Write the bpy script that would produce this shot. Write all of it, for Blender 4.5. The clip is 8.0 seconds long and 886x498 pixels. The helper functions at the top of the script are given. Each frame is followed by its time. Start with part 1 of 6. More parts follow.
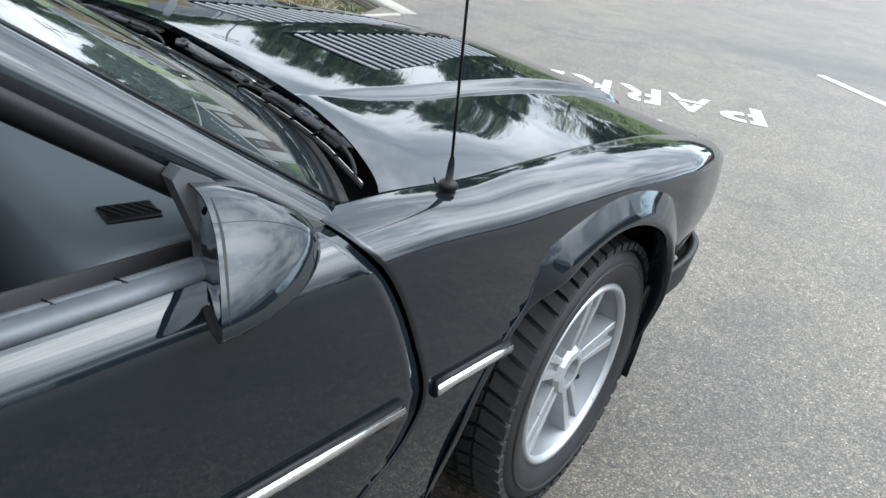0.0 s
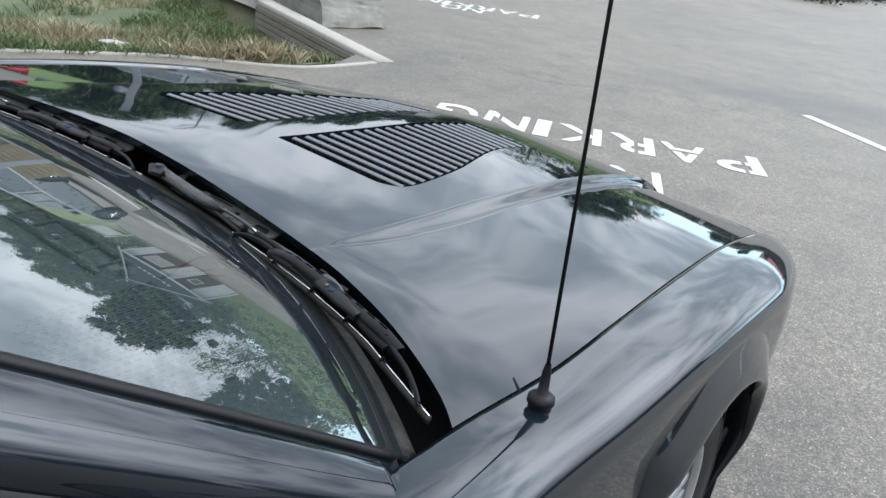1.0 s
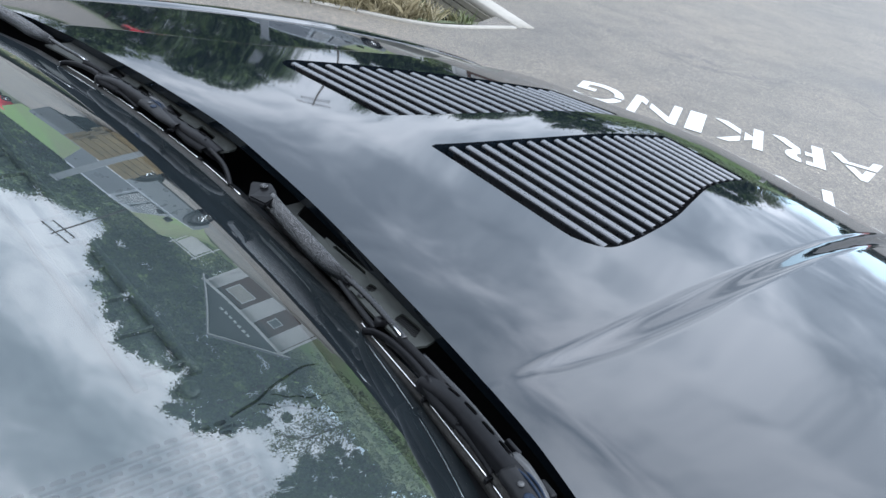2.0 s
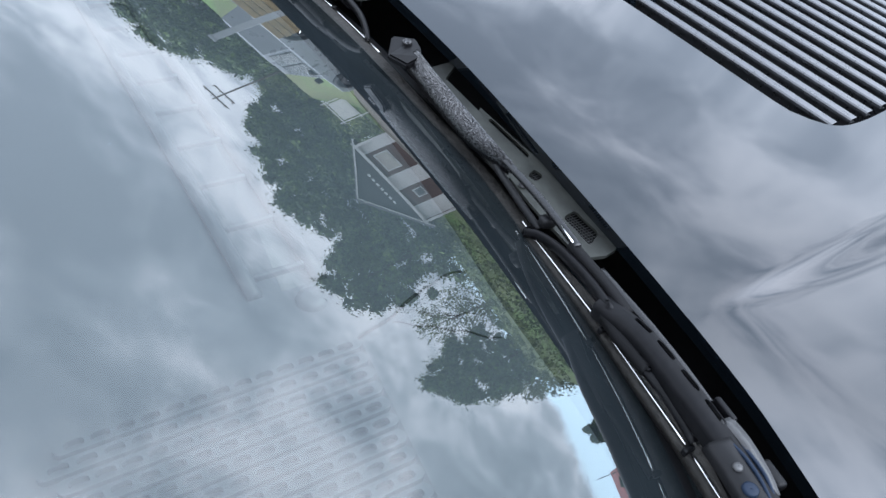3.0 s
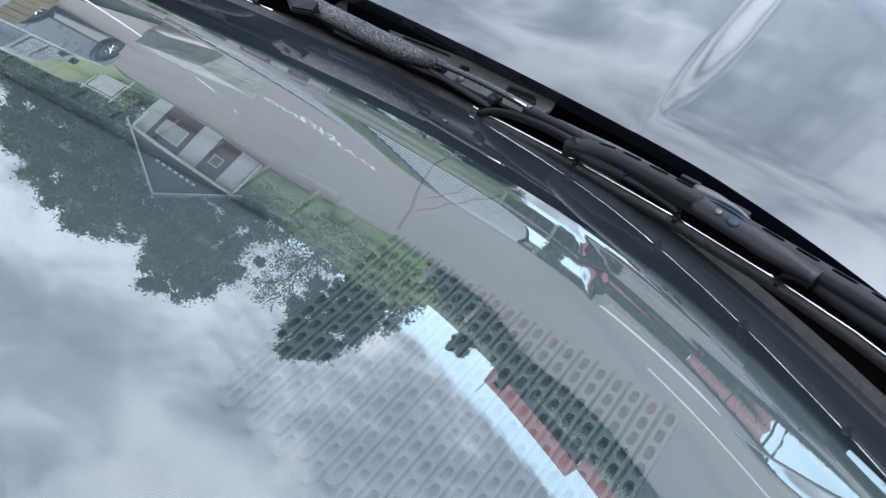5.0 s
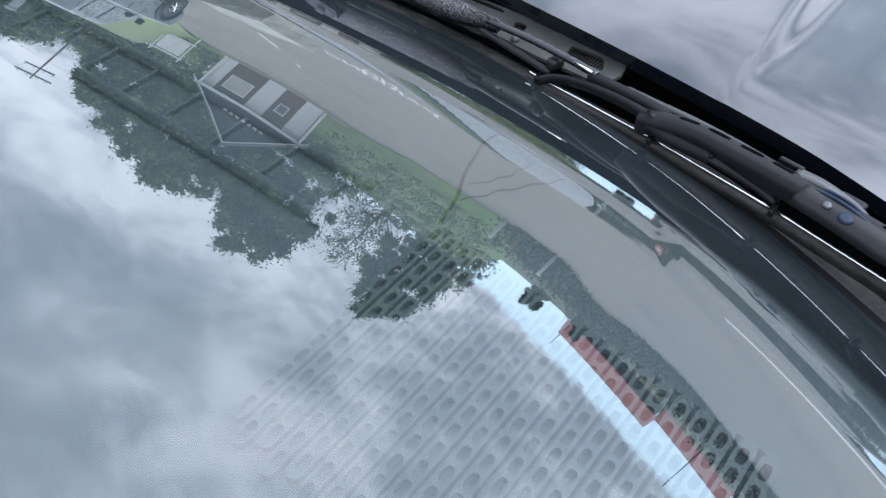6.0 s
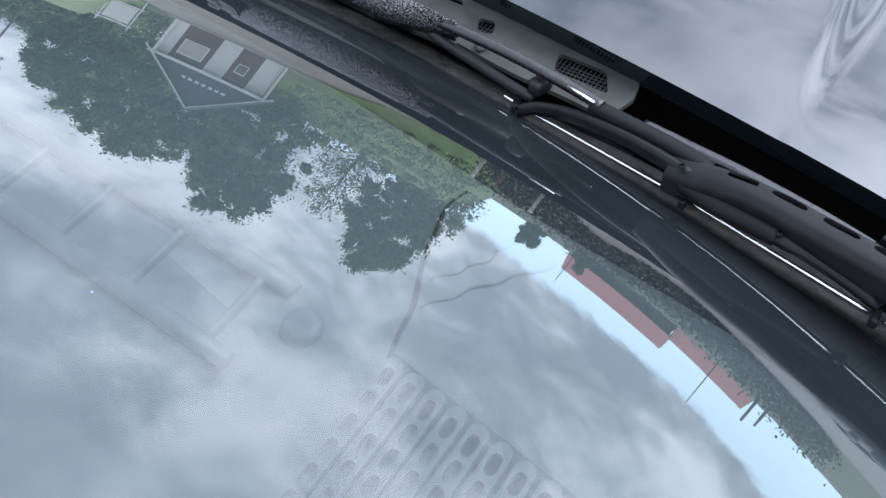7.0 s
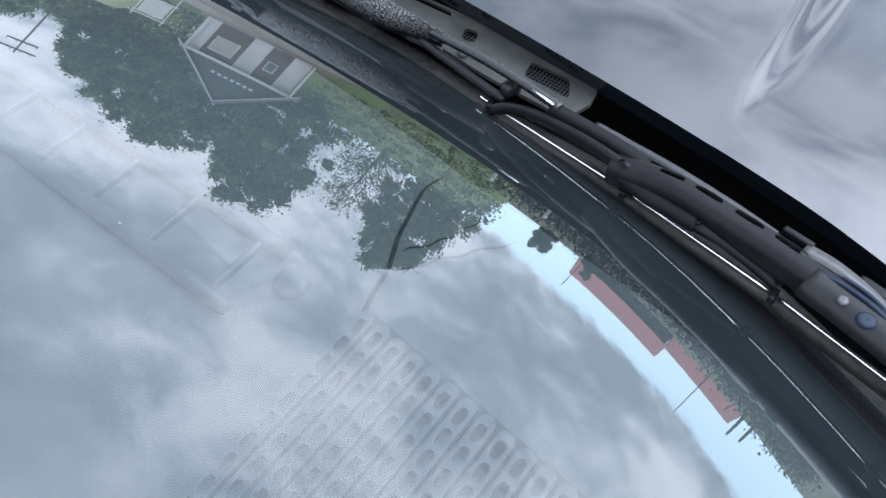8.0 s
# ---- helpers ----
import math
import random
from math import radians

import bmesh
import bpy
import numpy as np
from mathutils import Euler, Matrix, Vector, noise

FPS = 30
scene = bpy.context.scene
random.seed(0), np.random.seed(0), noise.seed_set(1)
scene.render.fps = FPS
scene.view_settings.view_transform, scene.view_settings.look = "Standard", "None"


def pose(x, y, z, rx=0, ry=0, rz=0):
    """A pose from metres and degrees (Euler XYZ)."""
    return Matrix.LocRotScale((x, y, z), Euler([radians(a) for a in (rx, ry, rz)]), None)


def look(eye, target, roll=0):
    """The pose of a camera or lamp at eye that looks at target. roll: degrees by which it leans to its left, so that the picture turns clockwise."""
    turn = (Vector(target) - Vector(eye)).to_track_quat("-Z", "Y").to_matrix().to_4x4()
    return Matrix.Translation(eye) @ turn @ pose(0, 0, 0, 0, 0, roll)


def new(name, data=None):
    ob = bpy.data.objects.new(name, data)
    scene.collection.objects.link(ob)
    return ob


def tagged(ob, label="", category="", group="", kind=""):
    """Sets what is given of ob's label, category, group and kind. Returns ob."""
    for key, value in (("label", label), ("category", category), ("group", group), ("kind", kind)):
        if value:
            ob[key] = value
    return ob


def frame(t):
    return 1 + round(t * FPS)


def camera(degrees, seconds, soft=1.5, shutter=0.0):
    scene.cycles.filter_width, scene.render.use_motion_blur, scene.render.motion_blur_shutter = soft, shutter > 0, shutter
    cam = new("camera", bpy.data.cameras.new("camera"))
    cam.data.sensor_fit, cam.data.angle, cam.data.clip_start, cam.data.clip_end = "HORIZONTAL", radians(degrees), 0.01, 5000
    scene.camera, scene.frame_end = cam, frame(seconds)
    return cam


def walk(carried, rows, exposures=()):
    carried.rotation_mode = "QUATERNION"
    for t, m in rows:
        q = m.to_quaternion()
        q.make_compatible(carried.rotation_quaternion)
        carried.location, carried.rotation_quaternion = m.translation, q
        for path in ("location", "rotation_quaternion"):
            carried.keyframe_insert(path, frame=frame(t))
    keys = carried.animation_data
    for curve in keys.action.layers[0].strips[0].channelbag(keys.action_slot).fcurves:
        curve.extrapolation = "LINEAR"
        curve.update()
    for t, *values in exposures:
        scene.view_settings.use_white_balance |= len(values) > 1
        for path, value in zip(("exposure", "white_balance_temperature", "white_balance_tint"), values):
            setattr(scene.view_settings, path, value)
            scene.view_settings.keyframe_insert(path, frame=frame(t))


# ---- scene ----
cam = camera(58.79, 8.0)
PATH = [
    (0, (1.4948, -1.3262, 1.2874), (0.851, -0.461, 0.761), 8.91),
    (0.5, (1.3903, -1.2211, 1.3067), (0.7352, -0.3402, 0.822), 7.98),
    (1, (1.1458, -1.1179, 1.3259), (0.5212, -0.2117, 0.8478), 8.14),
    (1.2, (1.0632, -1.0744, 1.32), (0.4391, -0.1731, 0.832), 8.94),
    (2.3, (0.6972, -0.8069, 1.2359), (-0.0341, -0.0726, 0.6309), 12.71),
    (2.5, (0.6715, -0.7927, 1.2207), (-0.0558, -0.1006, 0.5633), 11.99),
    (3, (0.6616, -0.78, 1.2024), (-0.0682, -0.2121, 0.4376), 8.98),
    (3.5, (0.6625, -0.8054, 1.2324), (-0.0976, -0.2983, 0.4545), 2.39),
    (4, (0.6378, -0.832, 1.2404), (-0.0417, -0.2192, 0.464), -0.29),
    (4.5, (0.6318, -0.9438, 1.2503), (0.0989, -0.2071, 0.4671), 1.70),
    (4.7, (0.6575, -0.9492, 1.2359), (0.1513, -0.1957, 0.4511), 2.06),
    (5.8, (0.6178, -0.8876, 1.2082), (0.0721, -0.2625, 0.3413), -3.25),
    (6, (0.6121, -0.8724, 1.1968), (0.0628, -0.2501, 0.3301), -3.46),
    (6.5, (0.538, -0.7801, 1.1826), (0.0157, -0.1741, 0.2882), -5.31),
    (7, (0.5114, -0.7319, 1.1494), (0.0511, -0.1631, 0.1983), -5.56),
    (7.5, (0.5334, -0.7414, 1.1653), (0.0831, -0.1848, 0.2023), -4.52),
    (8, (0.5608, -0.7565, 1.1842), (0.072, -0.1969, 0.2419), -4.40),
]
LIGHT = [(0, 0.23, 6400, 8), (0.6, 0.08, 6400, 8), (1.2, -0.06, 6300, 9), (2.3, 0.16, 6030, 11), (4, 0.36, 6060, 13), (4.6, 0.39, 6060, 13), (6, 0.35, 6040, 13), (7, 0.46, 6040, 14), (8, 0.46, 6040, 14)]
walk(cam, [(t, look(eye, target, roll)) for t, eye, target, roll in PATH], LIGHT)


# ---------------------------------------------------------------- node helpers
class Nodes:
    """Short hand for building a node tree."""

    def __init__(self, tree):
        self.t = tree
        tree.nodes.clear()

    def add(self, kind, **props):
        n = self.t.nodes.new(kind)
        for k, v in props.items():
            if k in n.inputs:
                n.inputs[k].default_value = v
            else:
                setattr(n, k, v)
        return n

    def link(self, a, b):
        self.t.links.new(a, b)

    def math(self, op, a, b=None, c=None, clamp=False):
        n = self.t.nodes.new("ShaderNodeMath")
        n.operation, n.use_clamp = op, clamp
        for i, v in enumerate((a, b, c)):
            if v is None:
                continue
            if isinstance(v, (int, float)):
                n.inputs[i].default_value = v
            else:
                self.link(v, n.inputs[i])
        return n.outputs[0]

    def ramp(self, fac, stops, mode="LINEAR"):
        n = self.t.nodes.new("ShaderNodeValToRGB")
        n.color_ramp.interpolation = mode
        e = n.color_ramp.elements
        while len(e) < len(stops):
            e.new(0.5)
        for el, (p, c) in zip(e, stops):
            el.position = p
            el.color = (*c, 1) if len(c) == 3 else c
        self.link(fac, n.inputs[0])
        return n.outputs[0]

    def mix(self, fac, a, b, blend="MIX"):
        n = self.t.nodes.new("ShaderNodeMix")
        n.data_type, n.blend_type = "RGBA", blend
        for sock, v in ((n.inputs[0], fac), (n.inputs[6], a), (n.inputs[7], b)):
            if isinstance(v, (int, float)):
                sock.default_value = v
            elif isinstance(v, tuple):
                sock.default_value = (*v, 1)
            else:
                self.link(v, sock)
        return n.outputs[2]

    def noise(self, vec, scale, detail=4.0, rough=0.55, dist=0.0):
        n = self.add("ShaderNodeTexNoise", Scale=scale, Detail=detail, Roughness=rough, Distortion=dist)
        if vec is not None:
            self.link(vec, n.inputs["Vector"])
        return n.outputs[0]

    def smooth(self, v, lo, hi):
        n = self.t.nodes.new("ShaderNodeMapRange")
        n.interpolation_type = "SMOOTHSTEP"
        self.link(v, n.inputs[0])
        n.inputs[1].default_value, n.inputs[2].default_value = lo, hi
        return n.outputs[0]


# ---------------------------------------------------------------- world and sun
SUN_EL, SUN_AZ = radians(54), radians(42)
world = bpy.data.worlds.new("sky")
scene.world = world
world.use_nodes = True
w = Nodes(world.node_tree)
sky = w.add("ShaderNodeTexSky", sky_type="NISHITA", sun_disc=False, sun_elevation=SUN_EL, sun_rotation=SUN_AZ)
geo = w.add("ShaderNodeTexCoord")
sep = w.add("ShaderNodeSeparateXYZ")
w.link(geo.outputs["Generated"], sep.inputs[0])
up = w.math("MAXIMUM", sep.outputs[2], 0.0)
den = w.math("ADD", up, 0.34)
cx, cy = w.math("DIVIDE", sep.outputs[0], den), w.math("DIVIDE", sep.outputs[1], den)
comb = w.add("ShaderNodeCombineXYZ")
w.link(cx, comb.inputs[0]), w.link(cy, comb.inputs[1])
warp = w.add("ShaderNodeMapping")
warp.inputs["Location"].default_value = (3.1, 1.7, 0.4)
w.link(comb.outputs[0], warp.inputs[0])
big = w.noise(warp.outputs[0], 1.35, 5.0, 0.5, 0.3)
fine = w.noise(warp.outputs[0], 3.9, 9.0, 0.6, 0.35)
dens = w.math("ADD", w.math("MULTIPLY", big, 0.55), w.math("MULTIPLY", fine, 0.45))
cloud = w.ramp(dens, [(0.38, (3.66, 3.87, 4.16)), (0.445, (3.16, 3.39, 3.70)), (0.49, (2.43, 2.68, 2.99)), (0.535, (1.72, 1.96, 2.25)), (0.60, (1.27, 1.48, 1.74))])
holes = w.noise(warp.outputs[0], 0.9, 4.0, 0.5, 0.2)
blue = w.mix(1.0, sky.outputs[0], (0.25, 0.27, 0.28), "MULTIPLY")
hole = w.smooth(holes, 0.33, 0.27)
# an overcast deck is brighter overhead than near the horizon
toward = w.add("ShaderNodeVectorMath", operation="DOT_PRODUCT")
w.link(geo.outputs["Generated"], toward.inputs[0])
toward.inputs[1].default_value = (math.sin(SUN_AZ) * math.cos(SUN_EL), math.cos(SUN_AZ) * math.cos(SUN_EL), math.sin(SUN_EL))
# brightest where the sun stands behind it, and duller away from it
glow = w.smooth(toward.outputs["Value"], 0.68, 0.98)
far_side = w.smooth(toward.outputs["Value"], 0.58, -0.05)
over = w.math("ADD", w.math("ADD", w.math("MULTIPLY", up, 0.55), 0.70), w.math("MULTIPLY", glow, 1.7))
over = w.math("SUBTRACT", over, w.math("MULTIPLY", far_side, 0.27))
deck = w.mix(1.0, w.mix(hole, cloud, blue), over, "MULTIPLY")
# clear strip of sky under the edge of the cloud deck, low over the horizon ahead
edge = w.math("ADD", sep.outputs[2], w.math("MULTIPLY", w.math("SUBTRACT", fine, 0.5), 0.05))
low = w.smooth(edge, 0.071, 0.056)
ahead = w.smooth(sep.outputs[1], 0.80, 0.93)
clear = w.math("MULTIPLY", low, ahead)
full = w.mix(clear, deck, (2.3, 3.1, 3.7))
bg = w.add("ShaderNodeBackground", Strength=1.0)
w.link(full, bg.inputs[0])
out = w.add("ShaderNodeOutputWorld")
w.link(bg.outputs[0], out.inputs[0])

sun = new("sun", bpy.data.lights.new("sun", "SUN"))
sun.data.energy, sun.data.angle, sun.data.color = 1.0, radians(32), (1.0, 0.96, 0.9)
sun.matrix_world = look((0, 0, 0), (-math.sin(SUN_AZ) * math.cos(SUN_EL), -math.cos(SUN_AZ) * math.cos(SUN_EL), -math.sin(SUN_EL)))


# ---------------------------------------------------------------- materials
def material(name):
    m = bpy.data.materials.new(name)
    m.use_nodes = True
    n = Nodes(m.node_tree)
    b = n.add("ShaderNodeBsdfPrincipled")
    o = n.add("ShaderNodeOutputMaterial")
    n.link(b.outputs[0], o.inputs[0])
    return m, n, b


def coords(n, kind="Object"):
    return n.add("ShaderNodeTexCoord").outputs[kind]


def bump(n, b, height, strength, dist=0.01, sock="Normal"):
    bn = n.add("ShaderNodeBump", Strength=strength, Distance=dist)
    n.link(height, bn.inputs["Height"])
    n.link(bn.outputs[0], b.inputs[sock])


def simple(name, col, rough, metal=0.0, vary=0.25, scale=30.0, relief=0.1, spec=0.5):
    m, n, b = material(name)
    c = coords(n)
    v = n.noise(c, scale, 5.0)
    v2 = n.noise(c, scale * 0.12, 3.0)
    k = n.math("ADD", n.math("MULTIPLY", v, 0.6), n.math("MULTIPLY", v2, 0.4))
    dark, light = tuple(x * (1 - vary) for x in col), tuple(min(1, x * (1 + vary)) for x in col)
    n.link(n.ramp(k, [(0.3, dark), (0.7, light)]), b.inputs["Base Color"])
    b.inputs["Metallic"].default_value = metal
    b.inputs["Specular IOR Level"].default_value = spec
    n.link(n.math("ADD", n.math("MULTIPLY", v, 0.25), rough - 0.125), b.inputs["Roughness"])
    if relief:
        bump(n, b, v, relief, 0.002)
    return m


def paint_black():
    m, n, b = material("black_car_paint")
    c = coords(n)
    dust = n.noise(c, 420.0, 2.0)
    wave = n.noise(c, 2.2, 1.0)
    b.inputs["Base Color"].default_value = (0.0036, 0.0054, 0.0074, 1)
    b.inputs["Roughness"].default_value = 0.5
    b.inputs["Specular IOR Level"].default_value = 0.0
    b.inputs["Coat Weight"].default_value = 1.0
    b.inputs["Coat IOR"].default_value = 1.47
    n.link(n.math("ADD", n.math("MULTIPLY", dust, 0.02), 0.026), b.inputs["Coat Roughness"])
    bump(n, b, wave, 0.035, 0.03, "Coat Normal")
    return m


PAINT = paint_black()
TRIM = simple("black_trim_plastic", (0.0045, 0.0045, 0.005), 0.42, vary=0.3, scale=120, relief=0.12, spec=0.14)
RUBBER = simple("tyre_rubber", (0.011, 0.011, 0.0115), 0.6, vary=0.4, scale=40, relief=0.12, spec=0.25)
DARK = simple("cowl_dark", (0.003, 0.003, 0.0034), 0.7, vary=0.4, scale=60, relief=0.1, spec=0.1)
ALLOY = simple("silver_painted_alloy", (0.125, 0.13, 0.138), 0.4, metal=0.4, vary=0.12, scale=25, relief=0.03)
MACHINED = simple("machined_alloy", (0.29, 0.295, 0.30), 0.32, metal=0.55, vary=0.1, scale=60, relief=0.03)
RUST = simple("rusty_hub", (0.07, 0.045, 0.032), 0.8, vary=0.4, scale=60, relief=0.4)
CHROME = simple("bright_metal", (0.62, 0.62, 0.62), 0.16, metal=1.0, vary=0.1, scale=80, relief=0.02)
DASH = simple("grey_dash_vinyl", (0.050, 0.058, 0.066), 0.6, vary=0.10, scale=14, relief=0)
CABIN = simple("dark_cabin_cloth", (0.005, 0.005, 0.006), 0.85, vary=0.3, scale=90, relief=0.2)


def glass_mat(name, tint, ior, dust):
    m = bpy.data.materials.new(name)
    m.use_nodes = True
    n = Nodes(m.node_tree)
    c = coords(n)
    tr = n.add("ShaderNodeBsdfTransparent")
    tr.inputs[0].default_value = (*tint, 1)
    gl = n.add("ShaderNodeBsdfGlossy", Roughness=0.0)
    gl.inputs[0].default_value = (1.0, 1.0, 0.985, 1)
    fr = n.add("ShaderNodeFresnel", IOR=ior)
    mx = n.add("ShaderNodeMixShader")
    # both faces of the pane reflect: 2R / (1 + R)
    two = n.math("DIVIDE", n.math("MULTIPLY", fr.outputs[0], 2.0), n.math("ADD", fr.outputs[0], 1.0))
    n.link(two, mx.inputs[0]), n.link(tr.outputs[0], mx.inputs[1]), n.link(gl.outputs[0], mx.inputs[2])
    # thin film of dust with a few specks
    df = n.add("ShaderNodeBsdfDiffuse")
    df.inputs[0].default_value = (0.52, 0.68, 0.78, 1)
    vor = n.add("ShaderNodeTexVoronoi", Scale=70.0)
    n.link(c, vor.inputs["Vector"])
    speck = n.math("MULTIPLY", n.smooth(vor.outputs["Distance"], 0.045, 0.02), n.smooth(n.noise(c, 23.0, 1.0), 0.56, 0.64))
    film = n.math("ADD", n.math("MULTIPLY", n.noise(c, 6.0, 5.0), dust * 2), n.math("MULTIPLY", speck, dust * 18), clamp=True)
    mx2 = n.add("ShaderNodeMixShader")
    n.link(film, mx2.inputs[0]), n.link(mx.outputs[0], mx2.inputs[1]), n.link(df.outputs[0], mx2.inputs[2])
    o = n.add("ShaderNodeOutputMaterial")
    n.link(mx2.outputs[0], o.inputs[0])
    return m


GLASS = glass_mat("windscreen_glass", (0.50, 0.56, 0.53), 1.52, 0.0085)
PANE = glass_mat("pane_glass", (0.3, 0.34, 0.34), 1.52, 0.005)


def asphalt():
    m, n, b = material("worn_asphalt")
    c = coords(n)
    vor = n.add("ShaderNodeTexVoronoi", Scale=215.0)
    n.link(c, vor.inputs["Vector"])
    stones = n.ramp(vor.outputs["Color"], [(0.0, (0.022, 0.0185, 0.0145)), (0.40, (0.062, 0.0525, 0.041)), (0.72, (0.127, 0.106, 0.081)), (0.93, (0.25, 0.214, 0.168)), (1.0, (0.52, 0.46, 0.37))])
    pits = n.ramp(vor.outputs["Distance"], [(0.0, (1, 1, 1)), (0.75, (0.72, 0.72, 0.72)), (1.0, (0.35, 0.35, 0.35))])
    col = n.mix(1.0, stones, pits, "MULTIPLY")
    patch = n.ramp(n.noise(c, 0.35, 5.0, 0.6, 0.4), [(0.3, (0.52, 0.525, 0.54)), (0.44, (0.84, 0.835, 0.82)), (0.56, (0.95, 0.93, 0.895)), (0.7, (1.13, 1.08, 1.01))])
    col = n.mix(1.0, col, patch, "MULTIPLY")
    blotch = n.ramp(n.noise(c, 2.6, 6.0, 0.65), [(0.32, (0.68, 0.68, 0.68)), (0.5, (0.96, 0.96, 0.96)), (0.65, (1.1, 1.1, 1.1))])
    col = n.mix(1.0, col, blotch, "MULTIPLY")
    grit = n.ramp(n.noise(c, 28.0, 4.0, 0.7), [(0.36, (0.66, 0.66, 0.66)), (0.5, (1.0, 1.0, 1.0)), (0.66, (1.25, 1.24, 1.2))])
    col = n.mix(1.0, col, grit, "MULTIPLY")
    # long dark stain across the lot ahead, and smoother, darker newer surfacing beyond it
    xyz = n.add("ShaderNodeSeparateXYZ")
    n.link(c, xyz.inputs[0])
    wob = n.math("MULTIPLY", n.math("SUBTRACT", n.noise(c, 0.7, 5.0, 0.65), 0.5), 2.2)
    off = n.math("ADD", n.math("ADD", xyz.outputs[1], n.math("MULTIPLY", xyz.outputs[0], -0.36)), wob)
    band = n.math("MULTIPLY", n.smooth(off, 6.6, 7.3), n.smooth(off, 8.6, 7.5))
    band = n.math("MULTIPLY", band, n.smooth(xyz.outputs[0], -2.6, -0.9))
    col = n.mix(n.math("MULTIPLY", band, 0.62), col, (0.02, 0.019, 0.018))
    # thin crack along the near side of the stain
    jag = n.math("MULTIPLY", n.math("SUBTRACT", n.noise(c, 3.2, 6.0, 0.7), 0.5), 0.5)
    seam = n.math("ABSOLUTE", n.math("SUBTRACT", n.math("ADD", off, jag), 6.35))
    col = n.mix(n.math("MULTIPLY", n.smooth(seam, 0.035, 0.012), 0.6), col, (0.018, 0.016, 0.014))
    col = n.mix(n.math("MULTIPLY", n.math("MULTIPLY", n.smooth(off, 8.0, 10.5), 0.55), n.smooth(xyz.outputs[0], -1.5, 2.0)), col, (0.045, 0.045, 0.043))
    n.link(col, b.inputs["Base Color"])
    b.inputs["Roughness"].default_value = 0.66
    hv = n.math("ADD", n.math("MULTIPLY", vor.outputs["Distance"], -0.6), n.math("MULTIPLY", n.noise(c, 30.0, 3.0), 0.3))
    bump(n, b, hv, 0.5, 0.004)
    return m


def grass_ground():
    m, n, b = material("rough_grass")
    c = coords(n)
    k = n.noise(c, 1.3, 6.0, 0.65, 0.5)
    f = n.noise(c, 45.0, 4.0, 0.6)
    col = n.ramp(k, [(0.3, (0.020, 0.034, 0.009)), (0.5, (0.036, 0.048, 0.014)), (0.65, (0.07, 0.063, 0.03)), (0.8, (0.11, 0.092, 0.05))])
    col = n.mix(1.0, col, n.ramp(f, [(0.3, (0.6, 0.6, 0.6)), (0.7, (1.25, 1.25, 1.2))]), "MULTIPLY")
    n.link(col, b.inputs["Base Color"])
    b.inputs["Roughness"].default_value = 0.9
    bump(n, b, f, 0.7, 0.02)
    return m


def leaf_mat(name, lo, hi):
    m, n, b = material(name)
    g = n.add("ShaderNodeNewGeometry")
    col = n.ramp(g.outputs["Random Per Island"], [(0.0, lo), (1.0, hi)])
    # varied greens by clump, with bright and shadowed foliage put into the colour
    clump_shading = n.ramp(n.noise(coords(n), 0.75, 3.0, 0.6), [(0.36, (0.45, 0.5, 0.55)), (0.5, (0.95, 0.95, 0.95)), (0.66, (1.75, 1.65, 1.3))])
    n.link(n.mix(1.0, col, clump_shading, "MULTIPLY"), b.inputs["Base Color"])
    b.inputs["Roughness"].default_value = 0.6
    return m


ASPHALT = asphalt()
GRASS = grass_ground()
LEAF = leaf_mat("dark_green_leaves", (0.018, 0.036, 0.009), (0.090, 0.140, 0.036))
LEAF3 = leaf_mat("low_dark_scrub", (0.007, 0.011, 0.006), (0.022, 0.028, 0.014))
LEAF2 = leaf_mat("olive_leaves", (0.044, 0.068, 0.02), (0.115, 0.145, 0.045))


def lawn_mat():
    m, n, b = material("mown_lawn")
    c = coords(n)
    k = n.noise(c, 0.16, 4.0)
    f = n.noise(c, 6.0, 4.0)
    col = n.ramp(k, [(0.38, (0.07, 0.128, 0.020)), (0.5, (0.066, 0.098, 0.023)), (0.62, (0.078, 0.088, 0.030))])
    n.link(n.mix(1.0, col, n.ramp(f, [(0.3, (0.7, 0.7, 0.7)), (0.7, (1.25, 1.25, 1.2))]), "MULTIPLY"), b.inputs["Base Color"])
    b.inputs["Roughness"].default_value = 0.85
    bump(n, b, f, 0.6, 0.1)
    return m


LAWN = lawn_mat()


def blade_mat():
    m, n, b = material("grass_blades")
    g = n.add("ShaderNodeNewGeometry").outputs["Random Per Island"]
    green = n.ramp(g, [(0.0, (0.026, 0.048, 0.010)), (1.0, (0.075, 0.098, 0.03))])
    straw = n.ramp(g, [(0.0, (0.10, 0.082, 0.04)), (1.0, (0.24, 0.20, 0.115))])
    k = n.noise(coords(n), 0.55, 3.0)
    n.link(n.mix(n.smooth(k, 0.44, 0.60), green, straw), b.inputs["Base Color"])
    b.inputs["Roughness"].default_value = 0.65
    return m


BLADE = blade_mat()
BARK = simple("bark", (0.07, 0.055, 0.042), 0.9, vary=0.4, scale=18, relief=0.6)


def worn_paint():
    """White road paint, rubbed through to the asphalt in specks and patches."""
    m, n, b = material("worn_road_paint")
    c = coords(n)
    wear = n.math("ADD", n.math("MULTIPLY", n.noise(c, 130.0, 4.0, 0.7), 0.6), n.math("MULTIPLY", n.noise(c, 7.0, 4.0), 0.4))
    paint = n.ramp(n.noise(c, 40.0, 4.0), [(0.3, (0.27, 0.27, 0.26)), (0.7, (0.36, 0.36, 0.35))])
    n.link(n.mix(n.smooth(wear, 0.58, 0.64), paint, (0.09, 0.082, 0.07)), b.inputs["Base Color"])
    b.inputs["Roughness"].default_value = 0.7
    bump(n, b, n.noise(c, 160.0, 3.0), 0.3, 0.003)
    return m


